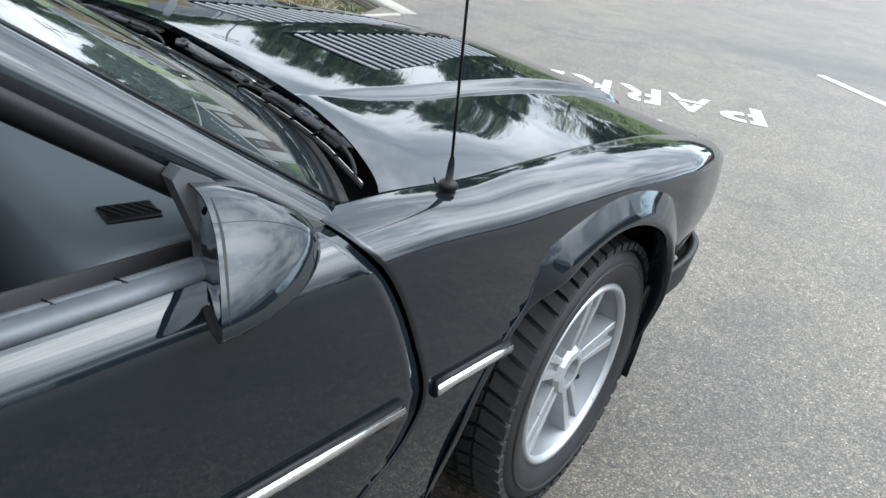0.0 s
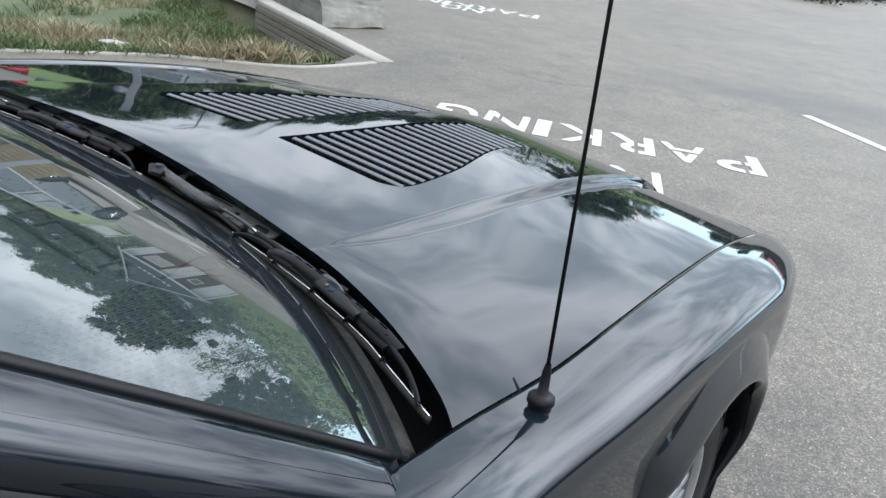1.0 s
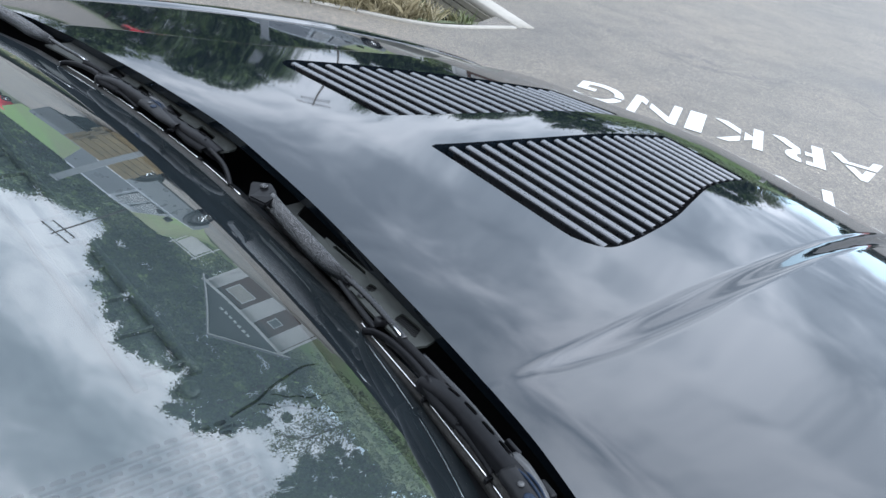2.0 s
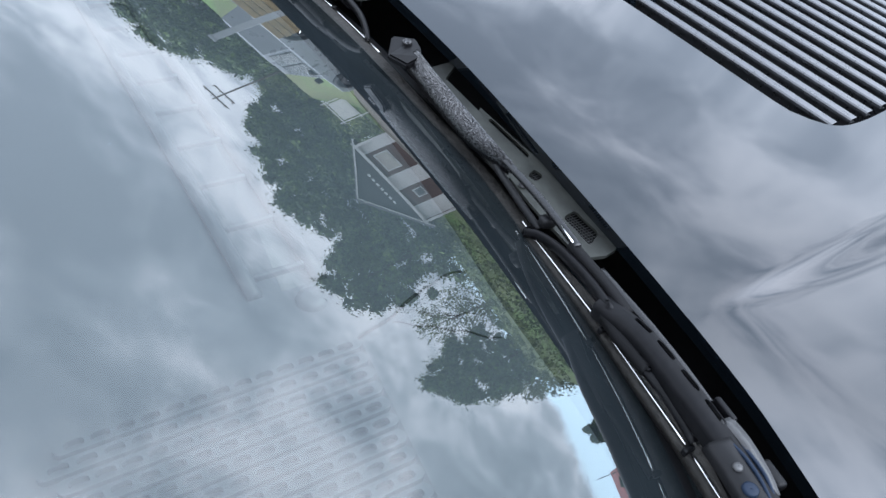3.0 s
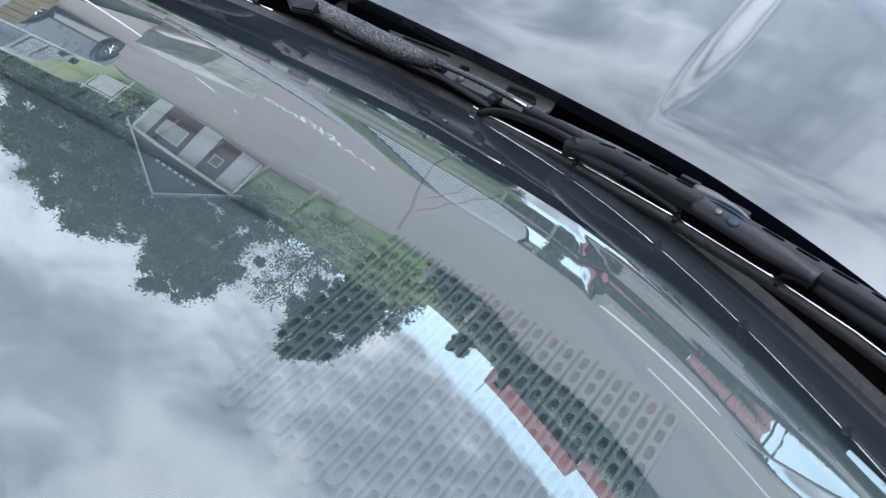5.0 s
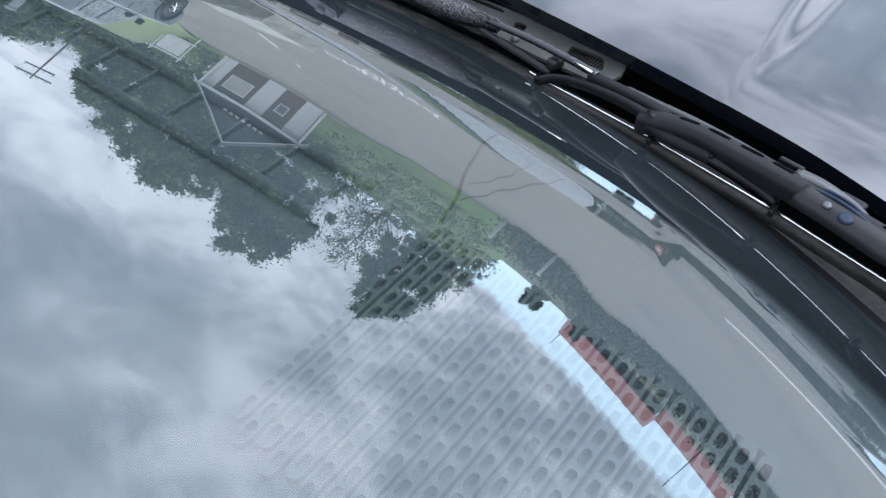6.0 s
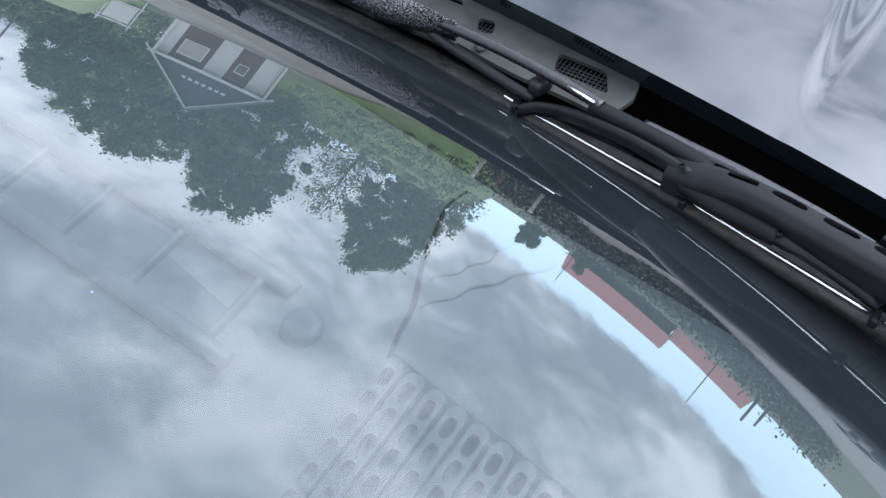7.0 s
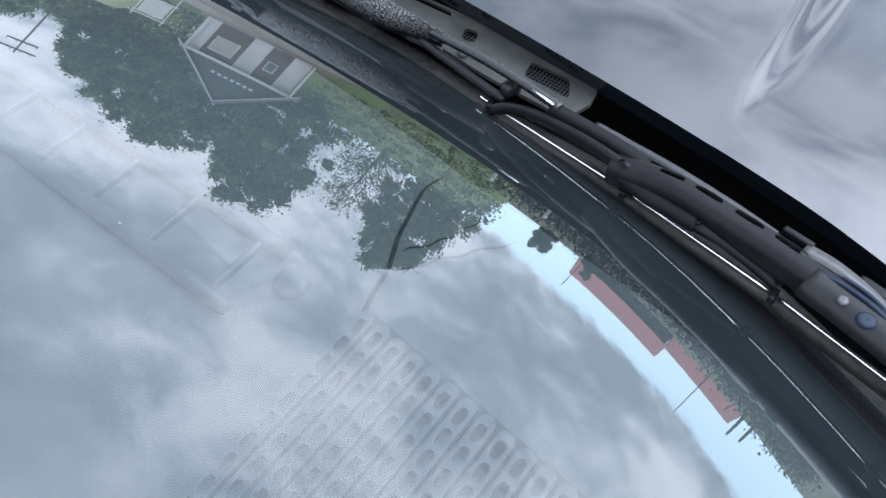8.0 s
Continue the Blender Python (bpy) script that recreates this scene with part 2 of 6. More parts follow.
MARK = worn_paint()
STONE = simple("grey_granite", (0.14, 0.136, 0.118), 0.85, vary=0.4, scale=9, relief=0.6)
TIMBER = simple("weathered_timber", (0.085, 0.076, 0.058), 0.85, vary=0.3, scale=12, relief=0.5)
KERB = simple("concrete", (0.17, 0.158, 0.135), 0.85, vary=0.2, scale=14, relief=0.3)
WHITE = simple("white_boards", (0.42, 0.42, 0.41), 0.6, vary=0.12, scale=8)
BROWN = simple("brown_boards", (0.0605, 0.0275, 0.0165), 0.7, vary=0.25, scale=10)
ROOF = simple("grey_shingles", (0.13, 0.14, 0.15), 0.8, vary=0.2, scale=6, relief=0.4)
REDROOF = simple("red_roofing", (0.23, 0.066, 0.058), 0.7, vary=0.15, scale=3)
SILVER = simple("gunmetal_truck_paint", (0.15, 0.16, 0.17), 0.3, metal=0.5, vary=0.08, scale=3, relief=0)
REDP = simple("red_car_paint", (0.4, 0.02, 0.03), 0.25, vary=0.08, scale=3, relief=0)
SAND = simple("pale_gravel", (0.3, 0.285, 0.26), 0.9, vary=0.2, scale=20, relief=0.4)
GREYW = simple("grey_siding", (0.18, 0.19, 0.2), 0.75, vary=0.12, scale=8)
SIGNB = simple("dark_sign_board", (0.022, 0.026, 0.028), 0.6, vary=0.25, scale=12, relief=0.1)
YELLOW = simple("orange_brown_wood", (0.125, 0.092, 0.042), 0.8, vary=0.3, scale=9, relief=0.3)


# ---------------------------------------------------------------- mesh helpers
def mesh_of(name, bm, mat, smooth=True):
    me = bpy.data.meshes.new(name)
    bm.normal_update()
    bm.to_mesh(me)
    bm.free()
    me.materials.append(mat)
    if smooth:
        me.polygons.foreach_set("use_smooth", [True] * len(me.polygons))
    return me


def part(name, bm, mat, parent=None, label="", smooth=True):
    ob = new(name, mesh_of(name, bm, mat, smooth))
    ob.parent = parent
    if label:
        ob["label"] = label
    return ob


def thing(name, label, category, group="", at=None):
    ob = new(name)
    if at is not None:
        ob.matrix_basis = at
    return tagged(ob, label, category, group)


def lerp(x, pts):
    """Straight lines through (x, value) points."""
    return float(np.interp(x, [p[0] for p in pts], [p[1] for p in pts]))


def ease(a, b, x):
    t = min(1.0, max(0.0, (x - a) / (b - a)))
    return t * t * (3 - 2 * t)


def spline(pts, n):
    """n points on a Catmull-Rom curve through pts."""
    P = [Vector(p) for p in pts]
    P = [2 * P[0] - P[1]] + P + [2 * P[-1] - P[-2]]
    out_pts, m = [], len(P) - 3
    for i in range(n):
        s = i / (n - 1) * m
        k = min(int(s), m - 1)
        t = s - k
        a, b, c, d = P[k : k + 4]
        out_pts.append(0.5 * ((2 * b) + (c - a) * t + (2 * a - 5 * b + 4 * c - d) * t * t + (3 * b - a - 3 * c + d) * t**3))
    return out_pts


def sheet(rows, thick=0.0, flip=False):
    """A grid of points as a mesh; thick: closed to a shell along the normal."""
    bm = bmesh.new()
    vs = [[bm.verts.new(p) for p in r] for r in rows]
    for a, b in zip(vs, vs[1:]):
        for i in range(len(a) - 1):
            q = (a[i], a[i + 1], b[i + 1], b[i])
            bm.faces.new(q[::-1] if flip else q)
    if thick:
        shell(bm, thick)
    return bm


def shell(bm, thick):
    bm.normal_update()
    old = list(bm.faces)
    twin = {v: bm.verts.new(v.co - v.normal * thick) for v in list(bm.verts)}
    rim = [e for e in bm.edges if len(e.link_faces) == 1]
    for f in old:
        bm.faces.new([twin[v] for v in reversed(f.verts)])
    for e in rim:
        a, b = e.link_loops[0].vert, e.link_loops[0].link_loop_next.vert
        bm.faces.new((b, a, twin[a], twin[b]))


def box(sx, sy, sz, at=(0, 0, 0), bevel=0.0, turn=None, bm=None):
    b2 = bmesh.new()
    bmesh.ops.create_cube(b2, size=1)
    bmesh.ops.scale(b2, vec=(sx, sy, sz), verts=b2.verts)
    if bevel:
        bmesh.ops.bevel(b2, geom=b2.edges[:], offset=bevel, segments=2, profile=0.6, affect="EDGES")
    m = Matrix.Translation(at) @ (turn or Matrix())
    b2.transform(m)
    if bm is None:
        return b2
    return join(bm, b2)


def join(bm, other):
    vm = {v: bm.verts.new(v.co) for v in other.verts}
    for f in other.faces:
        bm.faces.new([vm[v] for v in f.verts])
    other.free()
    return bm


def tube(pts, radius, sides=10, bm=None, caps=True):
    """A round bar along points; radius: one number or one for each point."""
    bm = bm or bmesh.new()
    P = [Vector(p) for p in pts]
    R = radius if isinstance(radius, (list, tuple)) else [radius] * len(P)
    rings, up_v = [], None
    for i, p in enumerate(P):
        d = (P[min(i + 1, len(P) - 1)] - P[max(i - 1, 0)]).normalized()
        if up_v is None:
            up_v = Vector((0, 0, 1)) if abs(d.z) < 0.9 else Vector((1, 0, 0))
        a = d.cross(up_v).normalized()
        b = a.cross(d).normalized()
        up_v = b
        rings.append([bm.verts.new(p + R[i] * (math.cos(2 * math.pi * k / sides) * a + math.sin(2 * math.pi * k / sides) * b)) for k in range(sides)])
    for r, q in zip(rings, rings[1:]):
        for k in range(sides):
            bm.faces.new((r[k], r[(k + 1) % sides], q[(k + 1) % sides], q[k]))
    if caps:
        bm.faces.new(rings[0][::-1]), bm.faces.new(rings[-1])
    return bm


def sweep(pts, profile, bm=None, caps=True, up=(0, 0, 1)):
    """A profile of (side, up) points carried along a line."""
    bm = bm or bmesh.new()
    P = [Vector(p) for p in pts]
    rings = []
    for i, p in enumerate(P):
        d = (P[min(i + 1, len(P) - 1)] - P[max(i - 1, 0)]).normalized()
        a = d.cross(Vector(up)).normalized()
        b = a.cross(d).normalized()
        rings.append([bm.verts.new(p + s * a + h * b) for s, h in profile])
    n = len(profile)
    for r, q in zip(rings, rings[1:]):
        for k in range(n):
            bm.faces.new((r[k], r[(k + 1) % n], q[(k + 1) % n], q[k]))
    if caps:
        bm.faces.new(rings[0][::-1]), bm.faces.new(rings[-1])
    bmesh.ops.recalc_face_normals(bm, faces=bm.faces)
    return bm


def lathe(profile, sides, axis="X", bm=None, close=False):
    """(along, radius) points turned round an axis."""
    bm = bm or bmesh.new()
    rings = []
    for k in range(sides):
        a = 2 * math.pi * k / sides
        c, s = math.cos(a), math.sin(a)
        rings.append([bm.verts.new((h, r * c, r * s) if axis == "X" else (r * c, r * s, h)) for h, r in profile])
    n = len(profile)
    for k in range(sides):
        r, q = rings[k], rings[(k + 1) % sides]
        for i in range(n if close else n - 1):
            bm.faces.new((r[i], r[(i + 1) % n], q[(i + 1) % n], q[i]))
    bmesh.ops.recalc_face_normals(bm, faces=bm.faces)
    return bm


def prism(poly, depth, bm=None, m=None):
    """A flat outline (x, y), from z = 0 down to -depth."""
    b2 = bmesh.new()
    top = [b2.verts.new((x, y, 0)) for x, y in poly]
    low = [b2.verts.new((x, y, -depth)) for x, y in poly]
    b2.faces.new(top), b2.faces.new(low[::-1])
    for i in range(len(poly)):
        j = (i + 1) % len(poly)
        b2.faces.new((top[j], top[i], low[i], low[j]))
    bmesh.ops.recalc_face_normals(b2, faces=b2.faces)
    if m is not None:
        b2.transform(m)
    return b2 if bm is None else join(bm, b2)


def cut(bm, inside, snap):
    """Opens a hole: faces wholly inside go, the rest of the inner points slide to the rim."""
    state = {v: inside(v.co) for v in bm.verts}
    bmesh.ops.delete(bm, geom=[f for f in bm.faces if all(state[v] for v in f.verts)], context="FACES")
    bmesh.ops.delete(bm, geom=[v for v in bm.verts if not v.link_faces], context="VERTS")
    for v in bm.verts:
        if state[v]:
            v.co = snap(v.co)


# ---------------------------------------------------------------- ground
def rise(x, y):
    """Height of the ground: level round the car, climbing gently beyond the lot ahead on the near-side."""
    s = max(0.0, (-0.72 * x + 0.69 * y) - 18.0)
    return 0.70 * ease(0, 18, s) + 0.02 * max(0.0, s - 18) if x < 30 else 0.0


def rim_of_lot(az):
    return lerp(az, [(-180, 34), (-75, 34), (-64, 40), (-57, 24), (-50, 23), (-46, 37.5), (-33, 37.5), (-27, 30), (-17, 28), (-11, 27.5), (-7, 34), (-3, 30), (2, 25), (30, 25), (48, 30), (60, 40), (90, 50), (180, 34)])


def polar(radii, offset):
    rows = []
    for k in range(121):
        az = -180 + 3 * k
        a = radians(az)
        rows.append([((r := f(az)) * math.sin(a), r * math.cos(a), rise(r * math.sin(a), r * math.cos(a)) + offset) for f in radii])
    bm = sheet(rows, flip=True)
    bmesh.ops.remove_doubles(bm, verts=bm.verts, dist=0.0005)
    bmesh.ops.recalc_face_normals(bm, faces=bm.faces)
    return bm


def ring(r):
    return lambda az: r


ground_bm = polar([ring(r) for r in [0.0005] + [k for k in range(1, 15)] + [15, 18, 21, 24, 27, 30, 36, 45, 60, 90, 150, 300, 700, 1600, 3500]], -0.03)
BAY = [(-3.46, 3.2), (-3.40, 4.18), (-4.0, 4.34), (-5.7, 4.80), (-9.5, 5.75), (-11, -1.0), (-5.1, 0.3), (-4.58, 1.47), (-4.1, 2.5)]


def in_bay(co):
    inside, n = False, len(BAY)
    for i in range(n):
        (x0, y0), (x1, y1) = BAY[i], BAY[(i + 1) % n]
        if (y0 > co.y) != (y1 > co.y) and co.x < (x1 - x0) * (co.y - y0) / (y1 - y0) + x0:
            inside = not inside
    return inside


def bay_rim(co):
    best = None
    for i in range(len(BAY)):
        a, b = Vector(BAY[i]), Vector(BAY[(i + 1) % len(BAY)])
        p = Vector((co.x, co.y))
        t = min(1.0, max(0.0, (p - a).dot(b - a) / (b - a).length_squared))
        q = a + t * (b - a)
        if best is None or (q - p).length < best[0]:
            best = ((q - p).length, q)
    return Vector((best[1].x, best[1].y, co.z))


near = [0.0005] + [0.5 * k for k in range(1, 28)]
lot_bm = polar([ring(r) for r in near] + [(lambda az, f=f: 13.5 + f * (rim_of_lot(az) - 13.5)) for f in (0.15, 0.3, 0.45, 0.6, 0.75, 0.88, 1.0)], 0.0)
cut(lot_bm, in_bay, bay_rim)
for v in ground_bm.verts:
    if in_bay(v.co):
        v.co.z = -0.6
ground = part("ground", ground_bm, GRASS)
tagged(ground, "rough green and straw-coloured grass land", "ground", kind="structure")
lot = part("asphalt_lot", lot_bm, ASPHALT)
tagged(lot, "worn grey asphalt of a car park with exposed aggregate", "asphalt", kind="structure")


# ---------------------------------------------------------------- car: forms
GLASS_Z, GLASS_T = 0.8775, math.tan(radians(28.1))


def glass_base(x):
    return -0.447 - 0.216 * x * x - 0.14 * x**4 - 0.04 * (math.hypot(abs(x) - 0.5, 0.05) + abs(x) - 0.5)


def on_glass(x, d, lift=0.0):
    """A point of the windscreen, d metres behind its lower edge, lifted along its normal."""
    s = GLASS_T + 0.018 * ease(0.38, 0.66, abs(x))
    n = Vector((s * (0.432 * x + 0.56 * x**3), s, 1)).normalized()
    return Vector((x, glass_base(x) - d, GLASS_Z + s * d)) + lift * n


def glass_side(d):
    return 0.806 - 0.21 * d


GAP = [(-0.80, 0.822, 0.874), (-0.584, 0.820, 0.869), (-0.385, 0.818, 0.850), (-0.19, 0.808, 0.840), (0.08, 0.79, 0.82), (0.42, 0.765, 0.778), (0.777, 0.743, 0.708), (0.92, 0.70, 0.655)]
SIDE = [(-0.8, 0.93), (0.30, 0.93), (0.5, 0.905), (0.66, 0.868), (0.777, 0.825), (0.92, 0.735)]


def soft_lerp(x, pts):
    """A smooth curve through (x, value) points."""
    xs, vs = [p[0] for p in pts], [p[1] for p in pts]
    x = min(max(x, xs[0]), xs[-1])
    k = max(0, min(len(xs) - 2, int(np.searchsorted(xs, x)) - 1))
    m = [(vs[min(i + 1, len(vs) - 1)] - vs[max(i - 1, 0)]) / (xs[min(i + 1, len(xs) - 1)] - xs[max(i - 1, 0)]) for i in (k, k + 1)]
    h = xs[k + 1] - xs[k]
    t = (x - xs[k]) / h
    return (2 * t**3 - 3 * t * t + 1) * vs[k] + (t**3 - 2 * t * t + t) * h * m[0] + (3 * t * t - 2 * t**3) * vs[k + 1] + (t**3 - t * t) * h * m[1]


def gap_x(y):
    return soft_lerp(y, [(a, b) for a, b, c in GAP])


def gap_z(y):
    return soft_lerp(y, [(a, c) for a, b, c in GAP])


def side_x(y):
    return soft_lerp(y, SIDE)


def section(y, n):
    """Fender section at y from the hood gap outwards and down."""
    xg, zg, xs = gap_x(y), gap_z(y), side_x(y)
    zl = 0.2 + 0.255 * ease(0.12, 0.30, y)
    w_, h = xs - xg, zg - zl
    pts = [(xg, 0, zg), (xg + 0.38 * w_, 0, zg + 0.001), (xg + 0.73 * w_, 0, zg - 0.009), (xg + 0.93 * w_, 0, zg - 0.029), (xs - 0.002, 0, zg - 0.070), (xs, 0, zg - 0.40 * h), (xs - 0.006, 0, zg - 0.6 * h), (xs - 0.03, 0, zg - 0.83 * h), (xs - 0.06, 0, zl)]
    return [Vector((p.x, y, p.z)) for p in spline(pts, n)]


def door_gap(z):
    return soft_lerp(z, [(0.2, -0.80), (0.435, -0.663), (0.485, -0.605), (0.572, -0.563), (0.689, -0.602), (0.797, -0.658), (0.869, -0.717), (0.905, -0.756)])


HOOD_C = [(-0.6, 0.917), (-0.41, 0.9135), (-0.26, 0.8995), (-0.11, 0.885), (0.1, 0.8725), (0.3, 0.860), (0.47, 0.839), (0.56, 0.825), (0.7, 0.796), (0.85, 0.748), (0.97, 0.69)]


def hood_back(x):
    return soft_lerp(abs(x), [(-0.1, -0.416), (0, -0.411), (0.1, -0.416), (0.2, -0.4235), (0.3, -0.434), (0.4, -0.4445), (0.5, -0.4565), (0.56, -0.467), (0.67, -0.500), (0.78, -0.553), (0.835, -0.597)])


def hood_front(x):
    return 0.93 - 0.12 * (abs(x) / 0.74) ** 2 - 0.04 * (abs(x) / 0.74) ** 6


def hood_z(x, y):
    a, xg = abs(x), gap_x(y)
    zc, step = soft_lerp(y, HOOD_C), soft_lerp(y, [(-0.60, 0.0), (-0.43, 0.0), (-0.36, 0.006), (-0.25, 0.013), (-0.1, 0.017), (0.1, 0.019), (0.45, 0.021), (0.8, 0.018)])
    ze = gap_z(y) + step - 0.001
    k = ease(-0.50, -0.02, y)
    u = min(1.0, a / xg)
    z = zc - (zc - ze) * ((1 - k) * u**2.3 + k * (math.hypot(u, 0.09) - 0.09) / (math.hypot(1, 0.09) - 0.09))
    wide = soft_lerp(y, [(-0.60, 0.006), (-0.43, 0.008), (-0.36, 0.02), (-0.27, 0.028), (-0.1, 0.033), (0.1, 0.024), (0.5, 0.013), (0.9, 0.012)])
    edge_x = soft_lerp(y, [(-0.60, 0.485), (-0.43, 0.478), (-0.36, 0.471), (-0.27, 0.462), (-0.1, 0.447), (0.1, 0.440), (0.5, 0.430), (0.9, 0.42)])
    return z - step * ease(edge_x, edge_x + wide, a)


VENT_OUT = [(-0.138, 0.296), (-0.132, 0.320), (-0.118, 0.340), (-0.09, 0.349), (-0.015, 0.341), (0.1, 0.318), (0.2, 0.288), (0.3, 0.259), (0.4, 0.243), (0.5, 0.238)]
VENT_Y = (-0.137, 0.490)
VENT_IN = 0.055


def vent_out(y):
    return soft_lerp(y, VENT_OUT)


def in_vent(co):
    a = abs(co.x)
    return VENT_Y[0] < co.y < VENT_Y[1] and VENT_IN < a < vent_out(co.y)


def vent_rim(co):
    s, a = (1 if co.x > 0 else -1), abs(co.x)
    o = vent_out(co.y)
    gaps = [(a - VENT_IN, (VENT_IN, co.y)), (o - a, (o, co.y)), (co.y - VENT_Y[0], (a, VENT_Y[0])), (VENT_Y[1] - co.y, (a, VENT_Y[1]))]
    x, y = min(gaps)[1]
    return Vector((s * x, y, hood_z(x, y)))


car = thing("car", "black two-door sports coupe with hood louvres and alloy wheels", "car")


# ---------------------------------------------------------------- car: panels
def make_hood():
    half = [i * 0.012 for i in range(35)] + [0.42 + 0.0034 * i for i in range(24)] + [0.505, 0.52, 0.535, 0.55]
    inner = [-x for x in reversed(half[1:])] + half
    outer = [0.55 + (1 - 0.55) * i / 14 for i in range(1, 15)]
    rows = []
    for j in range(131):
        v = j / 130
        row = []
        for u in [-q for q in reversed(outer)] + [None] + outer:
            if u is None:
                for x in inner:
                    y = hood_back(x) + v * (hood_front(x) - hood_back(x))
                    row.append((x, y, hood_z(x, y)))
            else:
                f, s = (abs(u) - 0.55) / 0.45, (1 if u > 0 else -1)
                x = 0.55 + f * 0.19
                for _ in range(3):
                    y = hood_back(x) + v * (hood_front(x) - hood_back(x))
                    x = 0.55 + f * (gap_x(y) - 0.003 - 0.55)
                row.append((s * x, y, hood_z(x, y)))
        rows.append(row)
    bm = sheet(rows, flip=True)
    bm.normal_update()
    if bm.faces[:1] and bm.faces[:][0].normal.z < 0:
        bmesh.ops.reverse_faces(bm, faces=bm.faces)
    cut(bm, in_vent, vent_rim)
    bm.normal_update()
    rim = [e for e in bm.edges if len(e.link_faces) == 1]
    ext = bmesh.ops.extrude_edge_only(bm, edges=rim)
    for v in [g for g in ext["geom"] if isinstance(g, bmesh.types.BMVert)]:
        v.co.z -= 0.014 if v.co.y < -0.3 else 0.022
        if v.co.y < -0.3 or abs(v.co.x) > 0.6:
            v.co.y += 0.004
    hood = part("hood", bm, PAINT, car)
    mod = hood.modifiers.new("edge", "EDGE_SPLIT")
    mod.split_angle = radians(50)
    for s in (1, -1):
        tray = []
        for j in range(21):
            y = VENT_Y[0] - 0.004 + (VENT_Y[1] - VENT_Y[0] + 0.008) * j / 20
            tray.append([(s * x, y, hood_z(x, y) - 0.05) for x in (VENT_IN - 0.006, 0.15, vent_out(y) * 0.7 + 0.06, vent_out(y) + 0.006)])
        part("louvre_tray", sheet(tray, 0.004), DARK, hood)
        count = 18
        for k in range(count):
            y = VENT_Y[0] + 0.040 + (VENT_Y[1] - VENT_Y[0] - 0.051) * k / (count - 1)
            x0, x1 = VENT_IN + 0.006, vent_out(y) - 0.008
            rows = []
            for i in range(9):
                x = x0 + (x1 - x0) * i / 8
                z = hood_z(x, y)
                rows.append([(s * x, y + dy, z + dz) for dy, dz in ((-0.0055, -0.0065), (-0.0058, -0.0037), (-0.0046, -0.0024), (0.0026, -0.0015), (0.0042, -0.0028), (0.0058, -0.0075), (0.011, -0.03), (0.009, -0.03), (0.0036, -0.0068), (-0.0055, -0.0065))])
            bm = sheet(rows)
            bmesh.ops.remove_doubles(bm, verts=bm.verts, dist=0.0003)
            bmesh.ops.recalc_face_normals(bm, faces=bm.faces)
            part("louvre_slat", bm, SLAT, hood, smooth=False)
    return hood


SLAT = simple("weathered_satin_louvre", (0.03, 0.031, 0.034), 0.3, vary=0.35, scale=150, relief=0.12, spec=0.8)
make_hood()
ARCH_C, ARCH_R = (-0.06, 0.335), 0.405


def make_fender(s):
    rows = []
    n = 72
    for j in range(151):
        v = j / 150
        row = []
        for k in range(n):
            y = -0.6 + v * 1.5
            for _ in range(4):
                p = section(y, n)[k]
                y0 = door_gap(p.z) + 0.004
                y = y0 + v * (0.90 - 0.05 * (k / n) - y0)
            p = section(y, n)[k]
            row.append((s * p.x, y, p.z))
        rows.append(row)
    bm = sheet(rows, flip=s < 0)

    def inside(co):
        return abs(co.x) > 0.80 and (co.y - ARCH_C[0]) ** 2 + (co.z - ARCH_C[1]) ** 2 < ARCH_R**2 and co.z < 0.78

    def snap(co):
        dy, dz = co.y - ARCH_C[0], co.z - ARCH_C[1]
        r = math.hypot(dy, dz)
        return Vector((co.x, ARCH_C[0] + dy / r * ARCH_R, ARCH_C[1] + dz / r * ARCH_R))

    cut(bm, inside, snap)
    shell(bm, 0.003)
    fender = part("front_fender", bm, PAINT, car)
    # flared lip: a crescent over the wheel opening, thin at both ends
    rows = []
    for i in range(61):
        deg = 196 - 214 * i / 60
        a = radians(deg)
        full = ease(130, 117, deg) * ease(-2, 62, deg)
        row = []
        for f, dx in ((1.0, -0.003), (0.93, 0.001), (0.6, 0.0105), (0.25, 0.0205), (0.06, 0.0262), (0.01, 0.027), (-0.03, 0.023), (-0.03, 0.0), (-0.02, -0.05)):
            r = 0.396 + (0.010 + 0.066 * full) * f
            y, z = ARCH_C[0] + r * math.cos(a), ARCH_C[1] + r * math.sin(a)
            base = side_x(y) - 0.045 * ease(0.48, 0.2, z) - 0.018 * ease(0.69, 0.83, z) - 0.002
            row.append((s * (base + (dx * (0.06 + 0.94 * full) if dx > -0.04 else dx)), y, z))
        rows.append(row)
    part("arch_flare", sheet(rows, 0.004, flip=s > 0), PAINT, fender)
    # inner liner
    rows = [[(s * x, ARCH_C[0] + 0.40 * math.cos(radians(a)), ARCH_C[1] + 0.40 * math.sin(radians(a))) for x in (0.905, 0.8, 0.6, 0.55)] for a in range(-20, 201, 10)]
    part("wheel_liner", sheet(rows, 0.004), DARK, fender)
    side = [(s * (side_x(y) + 0.001), y, 0.583) for y in (-0.352, -0.40, -0.45, -0.50, -0.538)]
    moulding(side, s, fender)
    return fender


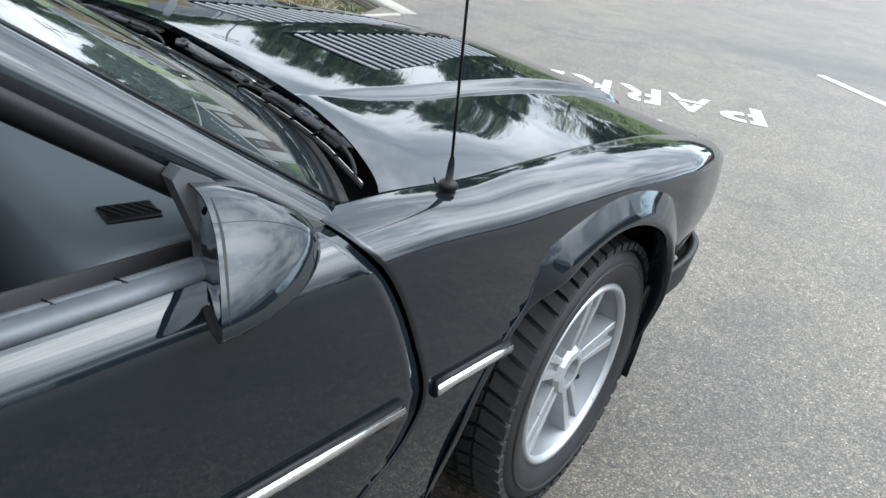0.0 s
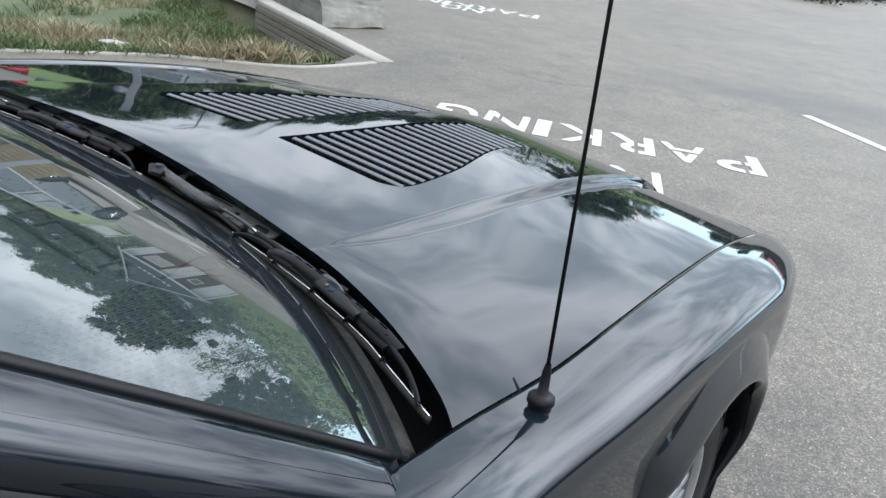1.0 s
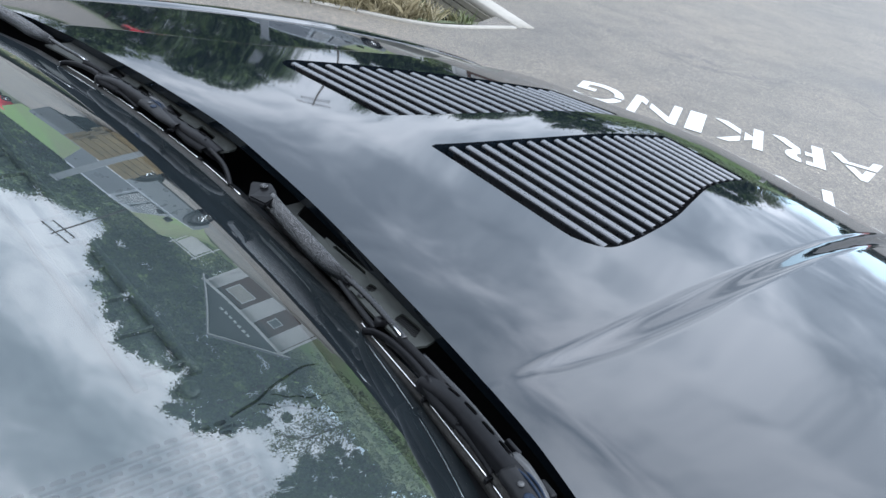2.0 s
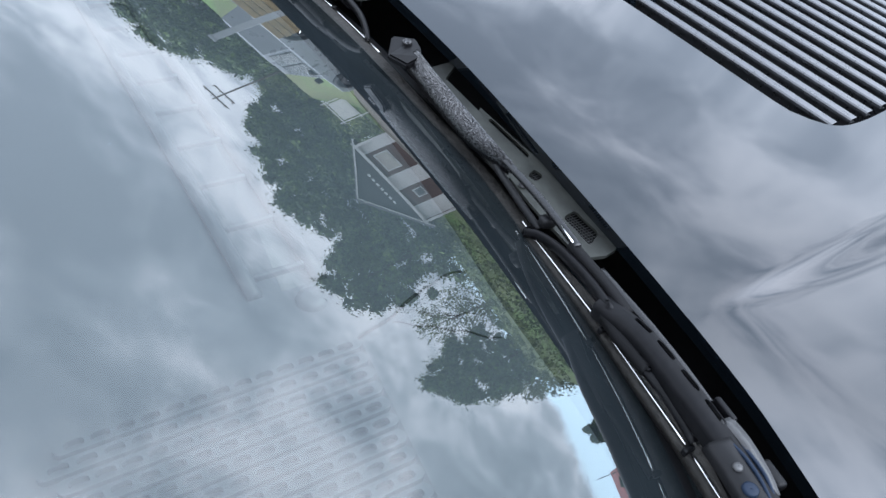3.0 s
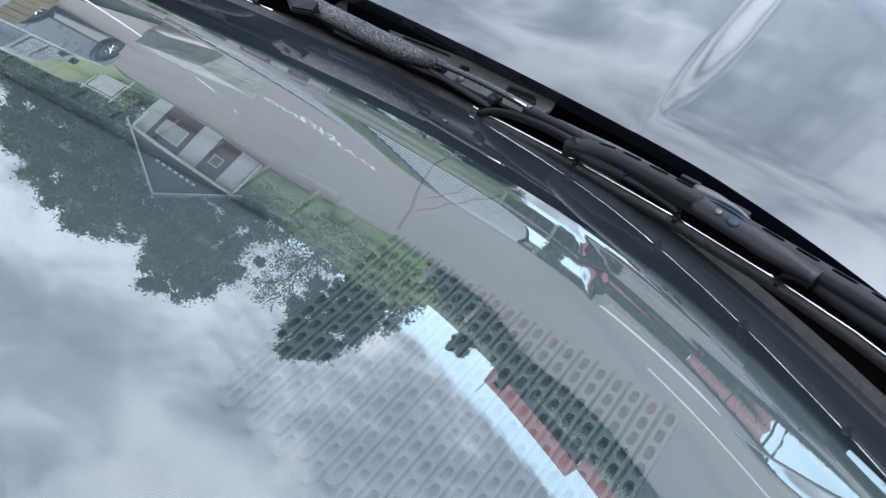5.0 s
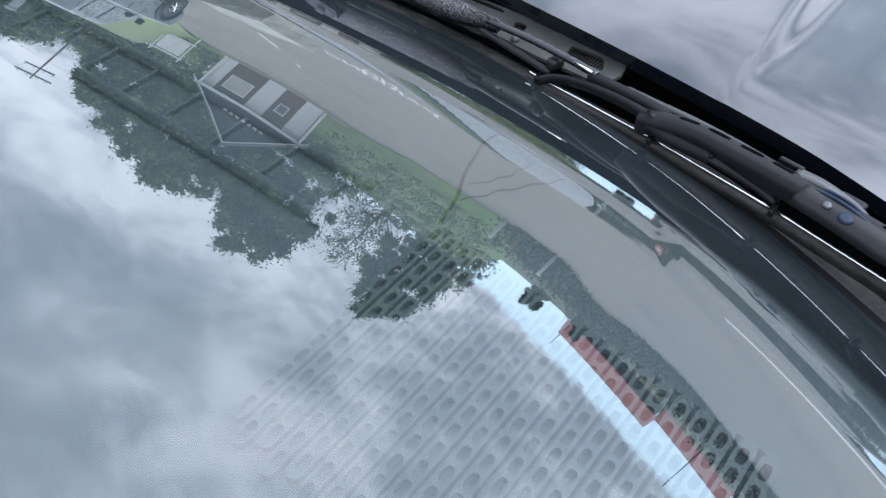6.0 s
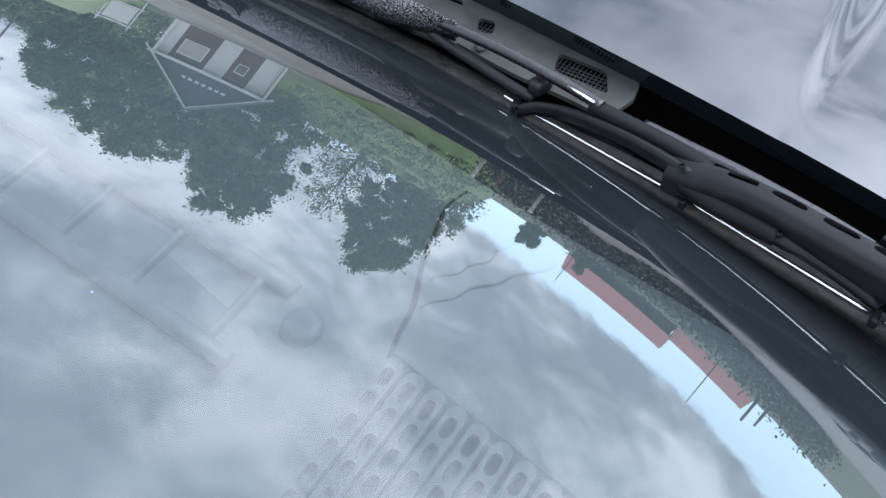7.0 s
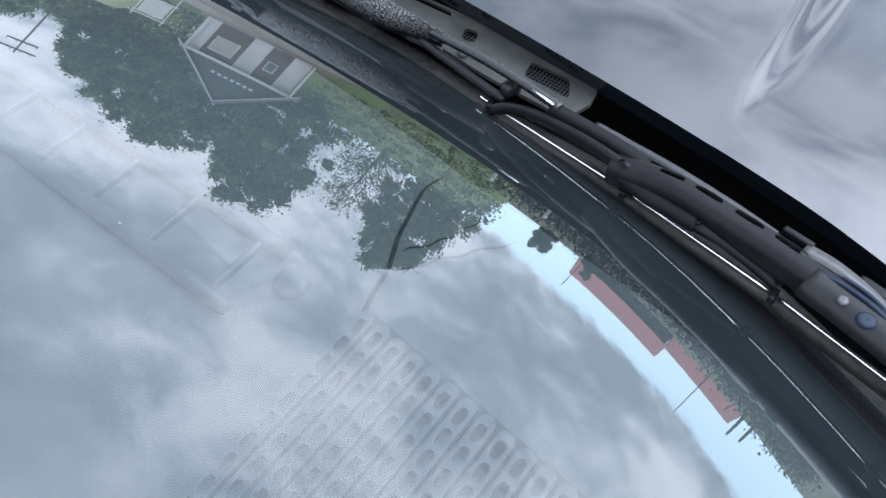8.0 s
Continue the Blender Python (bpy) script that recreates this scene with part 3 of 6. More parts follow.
def moulding(line, s, parent):
    """Bright rubbing strip with a dark backing and pointed ends."""
    back_p = [(-0.002, -0.017), (0.006, -0.015), (0.008, 0), (0.006, 0.015), (-0.002, 0.017)]
    strip = [(0.004, -0.011), (0.011, -0.008), (0.013, 0), (0.011, 0.008), (0.004, 0.011)]
    sg = -1 if (line[-1][1] < line[0][1]) == (s > 0) else 1
    m = part("side_moulding", sweep(line, [(sg * a, b) for a, b in back_p]), TRIM, parent)
    part("bright_strip", sweep(line, [(sg * a, b) for a, b in strip]), CHROME, parent, "bright metal strip")
    return m


def door_section(y, n):
    f = ease(-1.2, -2.4, y)
    xs = 0.93 - 0.01 * f
    pts = [(0.868, 0, 0.875 + 0.012 * f), (0.891, 0, 0.871 + 0.012 * f), (0.909, 0, 0.858 + 0.006 * f), (0.922, 0, 0.836), (xs - 0.003, 0, 0.80), (xs, 0, 0.66), (xs - 0.006, 0, 0.46), (xs - 0.03, 0, 0.31), (xs - 0.06, 0, 0.2)]
    return [Vector((p.x, y, p.z)) for p in spline(pts, n)]


def make_door(s):
    n = 40
    rows = []
    for j in range(61):
        v = j / 60
        row = []
        for k in range(n):
            p = door_section(-1.2, n)[k]
            y0 = door_gap(p.z) - 0.005
            y = y0 + v * (-2.02 - y0)
            p = door_section(y, n)[k]
            blend = ease(-0.95, -0.68, y) * ease(0.80, 0.875, p.z)
            row.append((s * (p.x - 0.004 * blend), y, p.z))
        rows.append(row)
    bm = sheet(rows, 0.003, flip=s > 0)
    door = part("door", bm, PAINT, car)
    line = [(s * 0.931, y, 0.581) for y in (-0.612, -0.8, -1.1, -1.5, -1.95)]
    moulding(line, s, door)
    sill = [(s * x, y, z) for x, y, z in ((0.866, -0.84, 0.8755), (0.872, -1.0, 0.878), (0.874, -1.4, 0.882), (0.868, -2.02, 0.889))]
    part("window_seal", sweep(sill, [(-0.021, -0.012), (-0.021, 0.002), (-0.012, 0.005), (0.004, 0.0042), (0.006, 0.0022), (0.008, 0.0040), (0.017, 0.002), (0.021, -0.004), (0.021, -0.012)]), SEALG, door, "grey weathered rubber window seal")
    for yj in (-0.985, -1.055):
        part("seal_joint", box(0.018, 0.0012, 0.003, (s * 0.862, yj, 0.8815), 0.0005, Matrix.Rotation(0.25 * s, 4, "Z")), DARK, door)
    inner = [[(s * x, y, z) for x, z in ((0.80, 0.868), (0.785, 0.80), (0.77, 0.55), (0.80, 0.25))] for y in (-0.70, -1.2, -2.0)]
    part("door_card", sheet(inner, 0.006), CABIN, door)
    part("door_handle", box(0.012, 0.16, 0.03, (s * 0.93, -1.82, 0.74), 0.004), TRIM, door)
    return door


def make_mirror(s):
    """Teardrop mirror: a three-cornered opening at the back, tapering to a rounded nose."""
    lip = [(0.832, -0.893, 0.957), (0.875, -0.902, 0.955), (0.918, -0.918, 0.938), (0.952, -0.936, 0.910), (0.974, -0.949, 0.880), (0.980, -0.953, 0.862), (0.968, -0.950, 0.853), (0.93, -0.936, 0.852), (0.88, -0.912, 0.862), (0.848, -0.897, 0.888), (0.834, -0.892, 0.925)]
    ring_p = spline(lip + [lip[0]], 45)[:-1]
    nose = Vector((0.886, -0.752, 0.876))
    cen = sum(ring_p, Vector()) / len(ring_p)
    rows = []
    for i in range(19):
        t = i / 18
        k = max(0.0, 1 - t**2.1) ** 0.62
        c = cen.lerp(nose, t)
        rows.append([(s * (c.x + (p.x - cen.x) * k), c.y + (p.y - cen.y) * k * (1 - 0.5 * t), c.z + (p.z - cen.z) * k) for p in ring_p])
    for r in rows:
        r.append(r[0])
    bm = sheet(rows, flip=s < 0)
    bmesh.ops.remove_doubles(bm, verts=bm.verts, dist=0.0004)
    bmesh.ops.recalc_face_normals(bm, faces=bm.faces)
    mirror = part("door_mirror", bm, PAINT, car)
    inset = []
    for f, dy in ((0.97, 0.006), (0.90, 0.0065), (0.0, 0.007)):
        inset.append([(s * (cen.x + (p.x - cen.x) * f), cen.y + (p.y - cen.y) * f + dy, cen.z + (p.z - cen.z) * f) for p in ring_p + ring_p[:1]])
    bm = sheet(inset)
    bmesh.ops.remove_doubles(bm, verts=bm.verts, dist=0.0004)
    bmesh.ops.recalc_face_normals(bm, faces=bm.faces)
    part("mirror_glass", bm, MIRROR, mirror)
    rim_rows = []
    for f, dy in ((1.0, 0.0), (0.985, -0.0005), (0.972, 0.002), (0.968, 0.010)):
        rim_rows.append([(s * (cen.x + (p.x - cen.x) * f), cen.y + (p.y - cen.y) * f + dy, cen.z + (p.z - cen.z) * f) for p in ring_p + ring_p[:1]])
    bm = sheet(rim_rows)
    bmesh.ops.remove_doubles(bm, verts=bm.verts, dist=0.0004)
    bmesh.ops.recalc_face_normals(bm, faces=bm.faces)
    part("mirror_rim", bm, TRIM, mirror)
    foot = [(s * x, y, z) for x, y, z in ((0.872, -0.785, 0.866), (0.876, -0.82, 0.870), (0.874, -0.86, 0.872))]
    part("mirror_foot", sweep(foot, [(-0.03, -0.012), (-0.03, 0.004), (0.0, 0.012), (0.03, 0.004), (0.03, -0.012)]), TRIM, mirror)
    sail = [(-0.72, 0.874), (-0.885, 0.874), (-0.912, 0.962), (-0.90, 0.972)]
    m = Matrix(((0, 0, s, s * 0.862), (1, 0, 0, 0), (0, 1, 0, 0), (0, 0, 0, 1)))
    bm = prism(sail, 0.02)
    bm.transform(m @ Matrix.Rotation(0, 4, "X"))
    for v in bm.verts:
        v.co.x -= s * 0.30 * (v.co.z - 0.876)
    bmesh.ops.recalc_face_normals(bm, faces=bm.faces)
    part("mirror_sail", bm, SAILM, mirror, smooth=False)
    return mirror


SEALG = simple("weathered_seal_rubber", (0.05, 0.054, 0.06), 0.5, vary=0.3, scale=60, relief=0.1, spec=0.35)
SAILM = simple("grey_sail_plastic", (0.02, 0.021, 0.023), 0.5, vary=0.2, scale=90, relief=0.1)
MIRROR = simple("mirror_glass_silver", (0.55, 0.56, 0.58), 0.03, metal=1.0, vary=0.03, scale=20, relief=0)
for s_ in (1, -1):
    make_fender(s_)
    make_door(s_)
    make_mirror(s_)


def make_wheel(x, y, s):
    wheel = new("wheel")
    wheel.parent = car
    wheel.matrix_basis = pose(x, y, 0.325, 0, 0, (0 if s > 0 else 180) + (3.5 if y > -1 else 0))
    W = 0.245
    prof = [(-W / 2 + 0.02, 0.215), (-W / 2, 0.25), (-W / 2 + 0.005, 0.288), (-W / 2 + 0.025, 0.305), (-0.03, 0.3155), (0.03, 0.3155), (W / 2 - 0.025, 0.306), (W / 2 - 0.004, 0.290), (W / 2 + 0.002, 0.262), (W / 2 - 0.004, 0.235), (W / 2 - 0.016, 0.216)]
    tyre = part("tyre", lathe(prof, 96), RUBBER, wheel)
    # raised rings on the sidewall, and tread blocks on crown and shoulder
    part("sidewall_ring", lathe([(W / 2 + 0.001, 0.266), (W / 2 + 0.0035, 0.268), (W / 2 + 0.0035, 0.272), (W / 2 + 0.0005, 0.274)], 96), RUBBER, tyre)
    bm = bmesh.new()
    n_t = 52
    for k in range(n_t):
        a = 2 * math.pi * k / n_t
        for lane, (x0, x1, r0, r1) in enumerate(((0.064, 0.119, 0.3285, 0.3165), (0.026, 0.057, 0.3290, 0.3285), (-0.014, 0.014, 0.329, 0.329), (-0.056, -0.028, 0.3275, 0.3285), (-0.104, -0.062, 0.3225, 0.3275))):
            da = 2 * math.pi / n_t * (0.39 if k % 2 else 0.34)
            sh = 0.03 * lane
            vs = []
            for xx, rr in ((x0, r0), (x1, r1)):
                skew = 0.9 * (xx - x0) * (1 if lane == 0 else -1)
                for sa in (-da, da):
                    for dr in (-0.016, 0.0):
                        aa = a + sa + sh + skew
                        vs.append(bm.verts.new((xx, (rr + dr) * math.cos(aa), (rr + dr) * math.sin(aa))))
            for q in ((0, 1, 3, 2), (4, 6, 7, 5), (0, 4, 5, 1), (2, 3, 7, 6), (1, 5, 7, 3), (0, 2, 6, 4)):
                bm.faces.new([vs[i] for i in q])
    bmesh.ops.recalc_face_normals(bm, faces=bm.faces)
    part("tread", bm, RUBBER, tyre, smooth=False)
    rim_p = [(-0.10, 0.205), (-0.09, 0.178), (0.0, 0.172), (0.035, 0.178), (0.06, 0.192), (0.094, 0.197), (0.104, 0.203), (0.110, 0.212), (0.108, 0.219), (0.098, 0.219), (0.095, 0.213), (-0.1, 0.213)]
    rim = part("rim", lathe(rim_p, 72, close=True), ALLOY, wheel, "silver alloy rim")
    part("rim_lip", lathe([(0.100, 0.1995), (0.111, 0.203), (0.1135, 0.209), (0.112, 0.2145), (0.104, 0.217)], 72), MACHINED, rim, "bright machined lip")
    # five spokes: two flat ribs with a recessed trough between, sloping flanks down to the barrel
    for k in range(5):
        a = 2 * math.pi * k / 5 + 0.20
        rows = []
        for i in range(9):
            t = i / 8
            r = 0.036 + t * 0.166
            x = 0.084 + 0.014 * t
            i0 = 0.006 + 0.006 * t
            i1 = i0 + 0.013 + 0.009 * t
            low = x - 0.055
            half_p = [(i0, x - 0.012), (i0 + 0.0015, x - 0.001), (i0 + 0.003, x), (i1, x), (i1 + 0.002, x - 0.0015), (i1 + 0.007, low)]
            rows.append([(h, -p, r) for p, h in reversed(half_p)] + [(h, p, r) for p, h in half_p])
        bm = sheet(rows)
        bm.transform(Matrix.Rotation(-a, 4, "X"))
        bmesh.ops.recalc_face_normals(bm, faces=bm.faces)
        part("spoke", bm, MACHINED, rim, smooth=False)
    part("hub_cap", lathe([(0.02, 0.062), (0.082, 0.060), (0.093, 0.052), (0.096, 0.038), (0.094, 0.033), (0.070, 0.031)], 10), MACHINED, rim, smooth=False)
    part("hub_centre", lathe([(0.05, 0.032), (0.072, 0.031), (0.074, 0.02), (0.070, 0.0005)], 30), RUST, rim, "dull rusty hub centre")
    web = lathe([(-0.012, 0.03), (0.004, 0.06), (-0.002, 0.12), (-0.012, 0.176)], 40)
    part("wheel_web", web, ALLOY, rim)
    part("brake_disc", lathe([(-0.03, 0.0005), (-0.03, 0.15), (-0.05, 0.15), (-0.05, 0.0005)], 40), DARK, wheel)
    part("valve", tube([(0.03, 0.150, -0.105), (0.060, 0.142, -0.10)], 0.0065, 8), TRIM, wheel)
    return wheel


for wx, wy, ws in ((0.787, 0.030, 1), (-0.787, 0.030, -1), (0.785, -2.565, 1), (-0.785, -2.565, -1)):
    make_wheel(wx, wy, ws)


# front bumper and nose, and the lower air dam
def make_nose():
    rows = []
    for i in range(61):
        u = -1 + 2 * i / 60
        a = abs(u)
        x = u * (0.735 if a < 1 else 0.735)
        row = []
        hf = hood_front(x)
        zt = hood_z(x, hf) - 0.004
        for f, z in ((0.0, zt), (0.45, zt - 0.022), (0.8, zt - 0.055), (1.0, 0.58), (1.0, 0.53), (0.9, 0.48), (0.6, 0.455)):
            yb = 0.99 - 0.105 * a**2
            row.append((x, hf + 0.003 + f * (yb - hf), min(z, zt)))
        rows.append(row)
    bm = sheet(rows, 0.004)
    bmesh.ops.recalc_face_normals(bm, faces=bm.faces)
    part("front_bumper", bm, PAINT, car)
    for s in (1, -1):
        lip = [(s * x, y, 0.41) for x, y in ((0.885, 0.30), (0.882, 0.45), (0.868, 0.60), (0.82, 0.72), (0.70, 0.80), (0.4, 0.87), (0.0, 0.89))]
        part("air_dam", sweep(spline(lip, 24), [(-0.010, -0.04), (-0.010, 0.045), (0.010, 0.052), (0.016, 0.045), (0.006, -0.034), (0.0, -0.04)]), TRIM, car)
        mark = [(s * x, y, z) for x, y, z in ((0.884, 0.42, 0.508), (0.876, 0.50, 0.516), (0.862, 0.575, 0.522))]
        part("side_marker", sweep(mark, [(-0.004, -0.012), (-0.004, 0.012), (0.004, 0.010), (0.005, 0.0), (0.004, -0.010)]), GREYM, car, "grey side marker lens")
        sk = [(s * x, y, 0.22) for x, y in ((0.90, -0.50), (0.905, -1.2), (0.905, -2.15))]
        part("side_skirt", sweep(sk, [(-0.03, -0.09), (-0.03, 0.05), (0.02, 0.04), (0.028, 0.0), (0.02, -0.09)]), TRIM, car)


GREYM = simple("grey_wire", (0.012, 0.012, 0.012), 0.5, vary=0.2, scale=90, relief=0)
make_nose()


# ---------------------------------------------------------------- car: screen, cowl, wipers
def make_screen():
    rows = []
    for j in range(33):
        row = []
        for i in range(61):
            u = -1 + 2 * i / 60
            d0 = -0.026 - 0.014 * ease(0.35, 0.95, abs(u))
            d = d0 + (0.618 - d0) * j / 32
            row.append(on_glass(glass_side(d) * u, d))
        rows.append(row)
    bm = sheet(rows)
    bm.normal_update()
    if bm.faces[:][0].normal.z < 0:
        bmesh.ops.reverse_faces(bm, faces=bm.faces)
    g = part("windscreen", bm, GLASS, car, "clean curved laminated glass")
    g.visible_shadow = False
    for s in (1, -1):
        line = [on_glass(s * (glass_side(d) + 0.03), d, 0.0) for d in [-0.03 + 0.66 * i / 20 for i in range(21)]]
        prof = [(-0.034, -0.02), (-0.034, 0.007), (-0.029, 0.0105), (-0.021, 0.0098), (-0.010, 0.0055), (0.002, -0.001), (0.012, -0.0085), (0.018, -0.016), (0.0205, -0.025), (0.021, -0.055)]
        part("windscreen_pillar", sweep(line, [(-s * a, b) for a, b in prof] if s > 0 else [(a, b) for a, b in prof], up=(0, GLASS_T, 1)), PAINT, car)
        rubber = [on_glass(s * (glass_side(d) + 0.050), d, -0.046) for d in [-0.02 + 0.62 * i / 20 for i in range(21)]]
        part("door_seal", tube(rubber, 0.017, 14), TRIM, car)
        seal = [on_glass(s * (glass_side(d) - 0.002), d, 0.001) for d in [-0.02 + 0.64 * i / 20 for i in range(21)]]
        part("screen_seal", sweep(seal, [(-0.006, -0.004), (-0.006, 0.003), (0.006, 0.003), (0.006, -0.004)], up=(0, GLASS_T, 1)), TRIM, car)


make_screen()


def make_roof():
    rows = []
    for j in range(25):
        t = j / 24
        row = []
        for i in range(31):
            u = -1 + 2 * i / 30
            x = u * lerp(t, [(0, 0.71), (0.5, 0.70), (1, 0.66)])
            y = glass_base(x) - 0.615 - t * 0.95
            z = 1.205 + 0.045 * math.sin(min(1, t * 1.3) * math.pi / 2) - 0.05 * u * u - 0.03 * t**3
            z = z if t > 0 else on_glass(x, 0.615).z
            row.append((x, y, z))
        rows.append(row)
    bm = sheet(rows, 0.02)
    bmesh.ops.recalc_face_normals(bm, faces=bm.faces)
    part("roof", bm, PAINT, car)
    # hatch glass, rear deck and quarters
    rows = []
    for j in range(13):
        t = j / 12
        row = []
        for i in range(25):
            u = -1 + 2 * i / 24
            x = u * lerp(t, [(0, 0.66), (1, 0.70)])
            row.append((x, -2.12 - 0.216 * x * x - t * 0.86, 1.215 - 0.05 * u * u - 0.30 * t**1.25))
        rows.append(row)
    bm = sheet(rows, 0.006)
    bmesh.ops.recalc_face_normals(bm, faces=bm.faces)
    part("hatch_glass", bm, PANE, car)
    rows = [[(x * lerp(t, [(0, 0.9), (1, 0.86)]), -3.0 - 0.05 * x * x - t * 0.62, 0.93 - 0.03 * x * x - 0.02 * t) for x in [-1 + i / 10 for i in range(21)]] for t in (0, 0.5, 0.95, 1.0)]
    bm = sheet(rows, 0.02)
    bmesh.ops.recalc_face_normals(bm, faces=bm.faces)
    part("rear_deck", bm, PAINT, car)
    rows = [[(x * 0.86, -3.62 - 0.05 * x * x - dy, z) for x in [-1 + i / 10 for i in range(21)]] for z, dy in ((0.90, 0.0), (0.7, 0.04), (0.5, 0.05), (0.3, -0.02))]
    bm = sheet(rows, 0.02)
    bmesh.ops.recalc_face_normals(bm, faces=bm.faces)
    part("rear_bumper", bm, PAINT, car)
    for s in (1, -1):
        rows = []
        n = 40
        for j in range(81):
            v = j / 80
            y = -2.03 - v * 1.60
            row = []
            for p in door_section(y, n):
                shrink = 1 - 0.06 * ease(0.6, 1.0, v)
                row.append((s * p.x * shrink, y, p.z + 0.03 * ease(0, 1, v) * (p.z > 0.7)))
            rows.append(row)
        bm = sheet(rows, flip=s > 0)

        def inside(co):
            return (co.y + 2.565) ** 2 + (co.z - 0.335) ** 2 < 0.375**2

        def snap(co):
            dy, dz = co.y + 2.565, co.z - 0.335
            r = math.hypot(dy, dz)
            return Vector((co.x, -2.565 + dy / r * 0.375, 0.335 + dz / r * 0.375))

        cut(bm, inside, snap)
        shell(bm, 0.004)
        part("quarter_panel", bm, PAINT, car)
        rows = [[(s * x, y, z) for x, y, z in r] for r in (((0.70, -1.98, 1.16), (0.66, -2.25, 1.19), (0.69, -3.0, 0.94)), ((0.86, -2.02, 0.88), (0.86, -2.4, 0.89), (0.86, -3.0, 0.92)))]
        bm = sheet(rows, 0.01)
        bmesh.ops.recalc_face_normals(bm, faces=bm.faces)
        part("rear_pillar", bm, PAINT, car)
        liner = [[(s * x, -2.565 + 0.39 * math.cos(radians(a)), 0.335 + 0.39 * math.sin(radians(a))) for x in (0.90, 0.55)] for a in range(-20, 201, 10)]
        part("wheel_liner", sheet(liner, 0.004), DARK, car)
    floor_p = box(1.5, 3.9, 0.03, (0, -1.5, 0.2))
    part("floor_pan", floor_p, DARK, car)


make_roof()


def make_cowl():
    rows = []
    for i in range(81):
        x = -0.82 + 1.64 * i / 80
        b, h = glass_base(x) + 0.012, hood_back(x)
        rows.append([(x, b - 0.02, GLASS_Z - 0.014), (x, b + 0.002, GLASS_Z - 0.008), (x, b + 0.006, GLASS_Z - 0.03), (x, b + 0.45 * (h - b), GLASS_Z - 0.075), (x, h + 0.03, GLASS_Z - 0.09), (x, h + 0.12, GLASS_Z - 0.06), (x, h + 0.125, GLASS_Z - 0.02)])
    bm = sheet(rows, 0.003)
    bmesh.ops.recalc_face_normals(bm, faces=bm.faces)
    trough = part("cowl_trough", bm, DARK, car)
    # ledge of dull paint with screened openings, ending in a rounded tab
    right = [((0.365, -0.4415), (0.392, -0.4425), (0.400, -0.457), (0.3685, -0.4545)), ((0.3135, -0.4375), (0.3235, -0.4365), (0.3275, -0.4465), (0.3185, -0.4475)), ((0.245, -0.429), (0.299, -0.431), (0.317, -0.4645), (0.253, -0.4595)), ((0.178, -0.427), (0.230, -0.428), (0.239, -0.458), (0.184, -0.455))]
    middle = [((-0.062 - 0.075 * k, -0.4105 - 0.004 * k), (-0.024 - 0.075 * k, -0.4120 - 0.004 * k), (-0.012 - 0.075 * k, -0.4320 - 0.004 * k), (-0.050 - 0.075 * k, -0.4290 - 0.004 * k)) for k in range(4)]
    ledge_z = 0.8895

    def rounded(poly, r):
        pts = []
        for i, p in enumerate(poly):
            p, a, b = Vector(p), Vector(poly[i - 1]), Vector(poly[(i + 1) % len(poly)])
            p0, p1 = p + (a - p).normalized() * r, p + (b - p).normalized() * r
            pts += [p0.lerp(p, t).lerp(p.lerp(p1, t), t) for t in (0, 0.25, 0.5, 0.75, 1)]
        return pts

    for xa, xb, quads in ((0.155, 0.400, right), (-0.40, 0.004, middle)):
        lower = [(x, glass_base(x) + 0.009 + 0.006 * ease(xb - 0.06, xb + 0.01, x)) for x in [xa + (xb - xa) * i / 30 for i in range(31)]]
        upper = [(x, hood_back(x) + 0.020 - 0.012 * ease(xb - 0.04, xb + 0.01, x)) for x in [xb + 0.005 - (xb + 0.005 - xa) * i / 30 for i in range(31)]]
        (lx, ly), (ux, uy) = lower[-1], upper[0]
        tip = [(xb + 0.009, ly + 0.2 * (uy - ly)), (xb + 0.012, ly + 0.5 * (uy - ly)), (xb + 0.010, ly + 0.8 * (uy - ly))]
        bm = bmesh.new()
        rim_e = []
        for lp in [lower + tip + upper] + [[(p.x, p.y) for p in rounded(q, 0.0035)] for q in quads]:
            vs = [bm.verts.new((x, y, ledge_z + 0.004 * ease(-0.44, -0.42, y))) for x, y in lp]
            rim_e += [bm.edges.new((vs[i], vs[(i + 1) % len(vs)])) for i in range(len(vs))]
        bmesh.ops.triangle_fill(bm, use_beauty=True, use_dissolve=False, edges=rim_e)
        bm.normal_update()
        if sum(f.normal.z * f.calc_area() for f in bm.faces) < 0:
            bmesh.ops.reverse_faces(bm, faces=bm.faces)
        shell(bm, 0.0025)
        bmesh.ops.recalc_face_normals(bm, faces=bm.faces)
        ledge = part("cowl_ledge", bm, DUSTY, car, "dull olive-grey painted cowl ledge", smooth=False)
        for q in quads:
            wires = bmesh.new()
            mx, my = sum(p[0] for p in q) / 4, sum(p[1] for p in q) / 4
            grown = [(mx + (px - mx) * 1.03, my + (py - my) * 1.05) for px, py in q]
            for axis in (0, 1):
                lo, hi = min(p[axis] for p in grown), max(p[axis] for p in grown)
                for k in range(1, int((hi - lo) / 0.0024)):
                    at, ends = lo + 0.0024 * k, []
                    for i, p in enumerate(grown):
                        o = grown[(i + 1) % 4]
                        if (p[axis] > at) != (o[axis] > at):
                            ends.append(p[1 - axis] + (o[1 - axis] - p[1 - axis]) * (at - p[axis]) / (o[axis] - p[axis]))
                    half, span = (max(ends) + min(ends)) / 2, max(ends) - min(ends)
                    if axis == 0:
                        box(0.00045, span, 0.00045, (at, half, ledge_z - 0.0031), bm=wires)
                    else:
                        box(span, 0.00045, 0.00045, (half, at, ledge_z - 0.0029), bm=wires)
            part("cowl_screen", wires, GREYM, ledge, "fine wire screen", smooth=False)
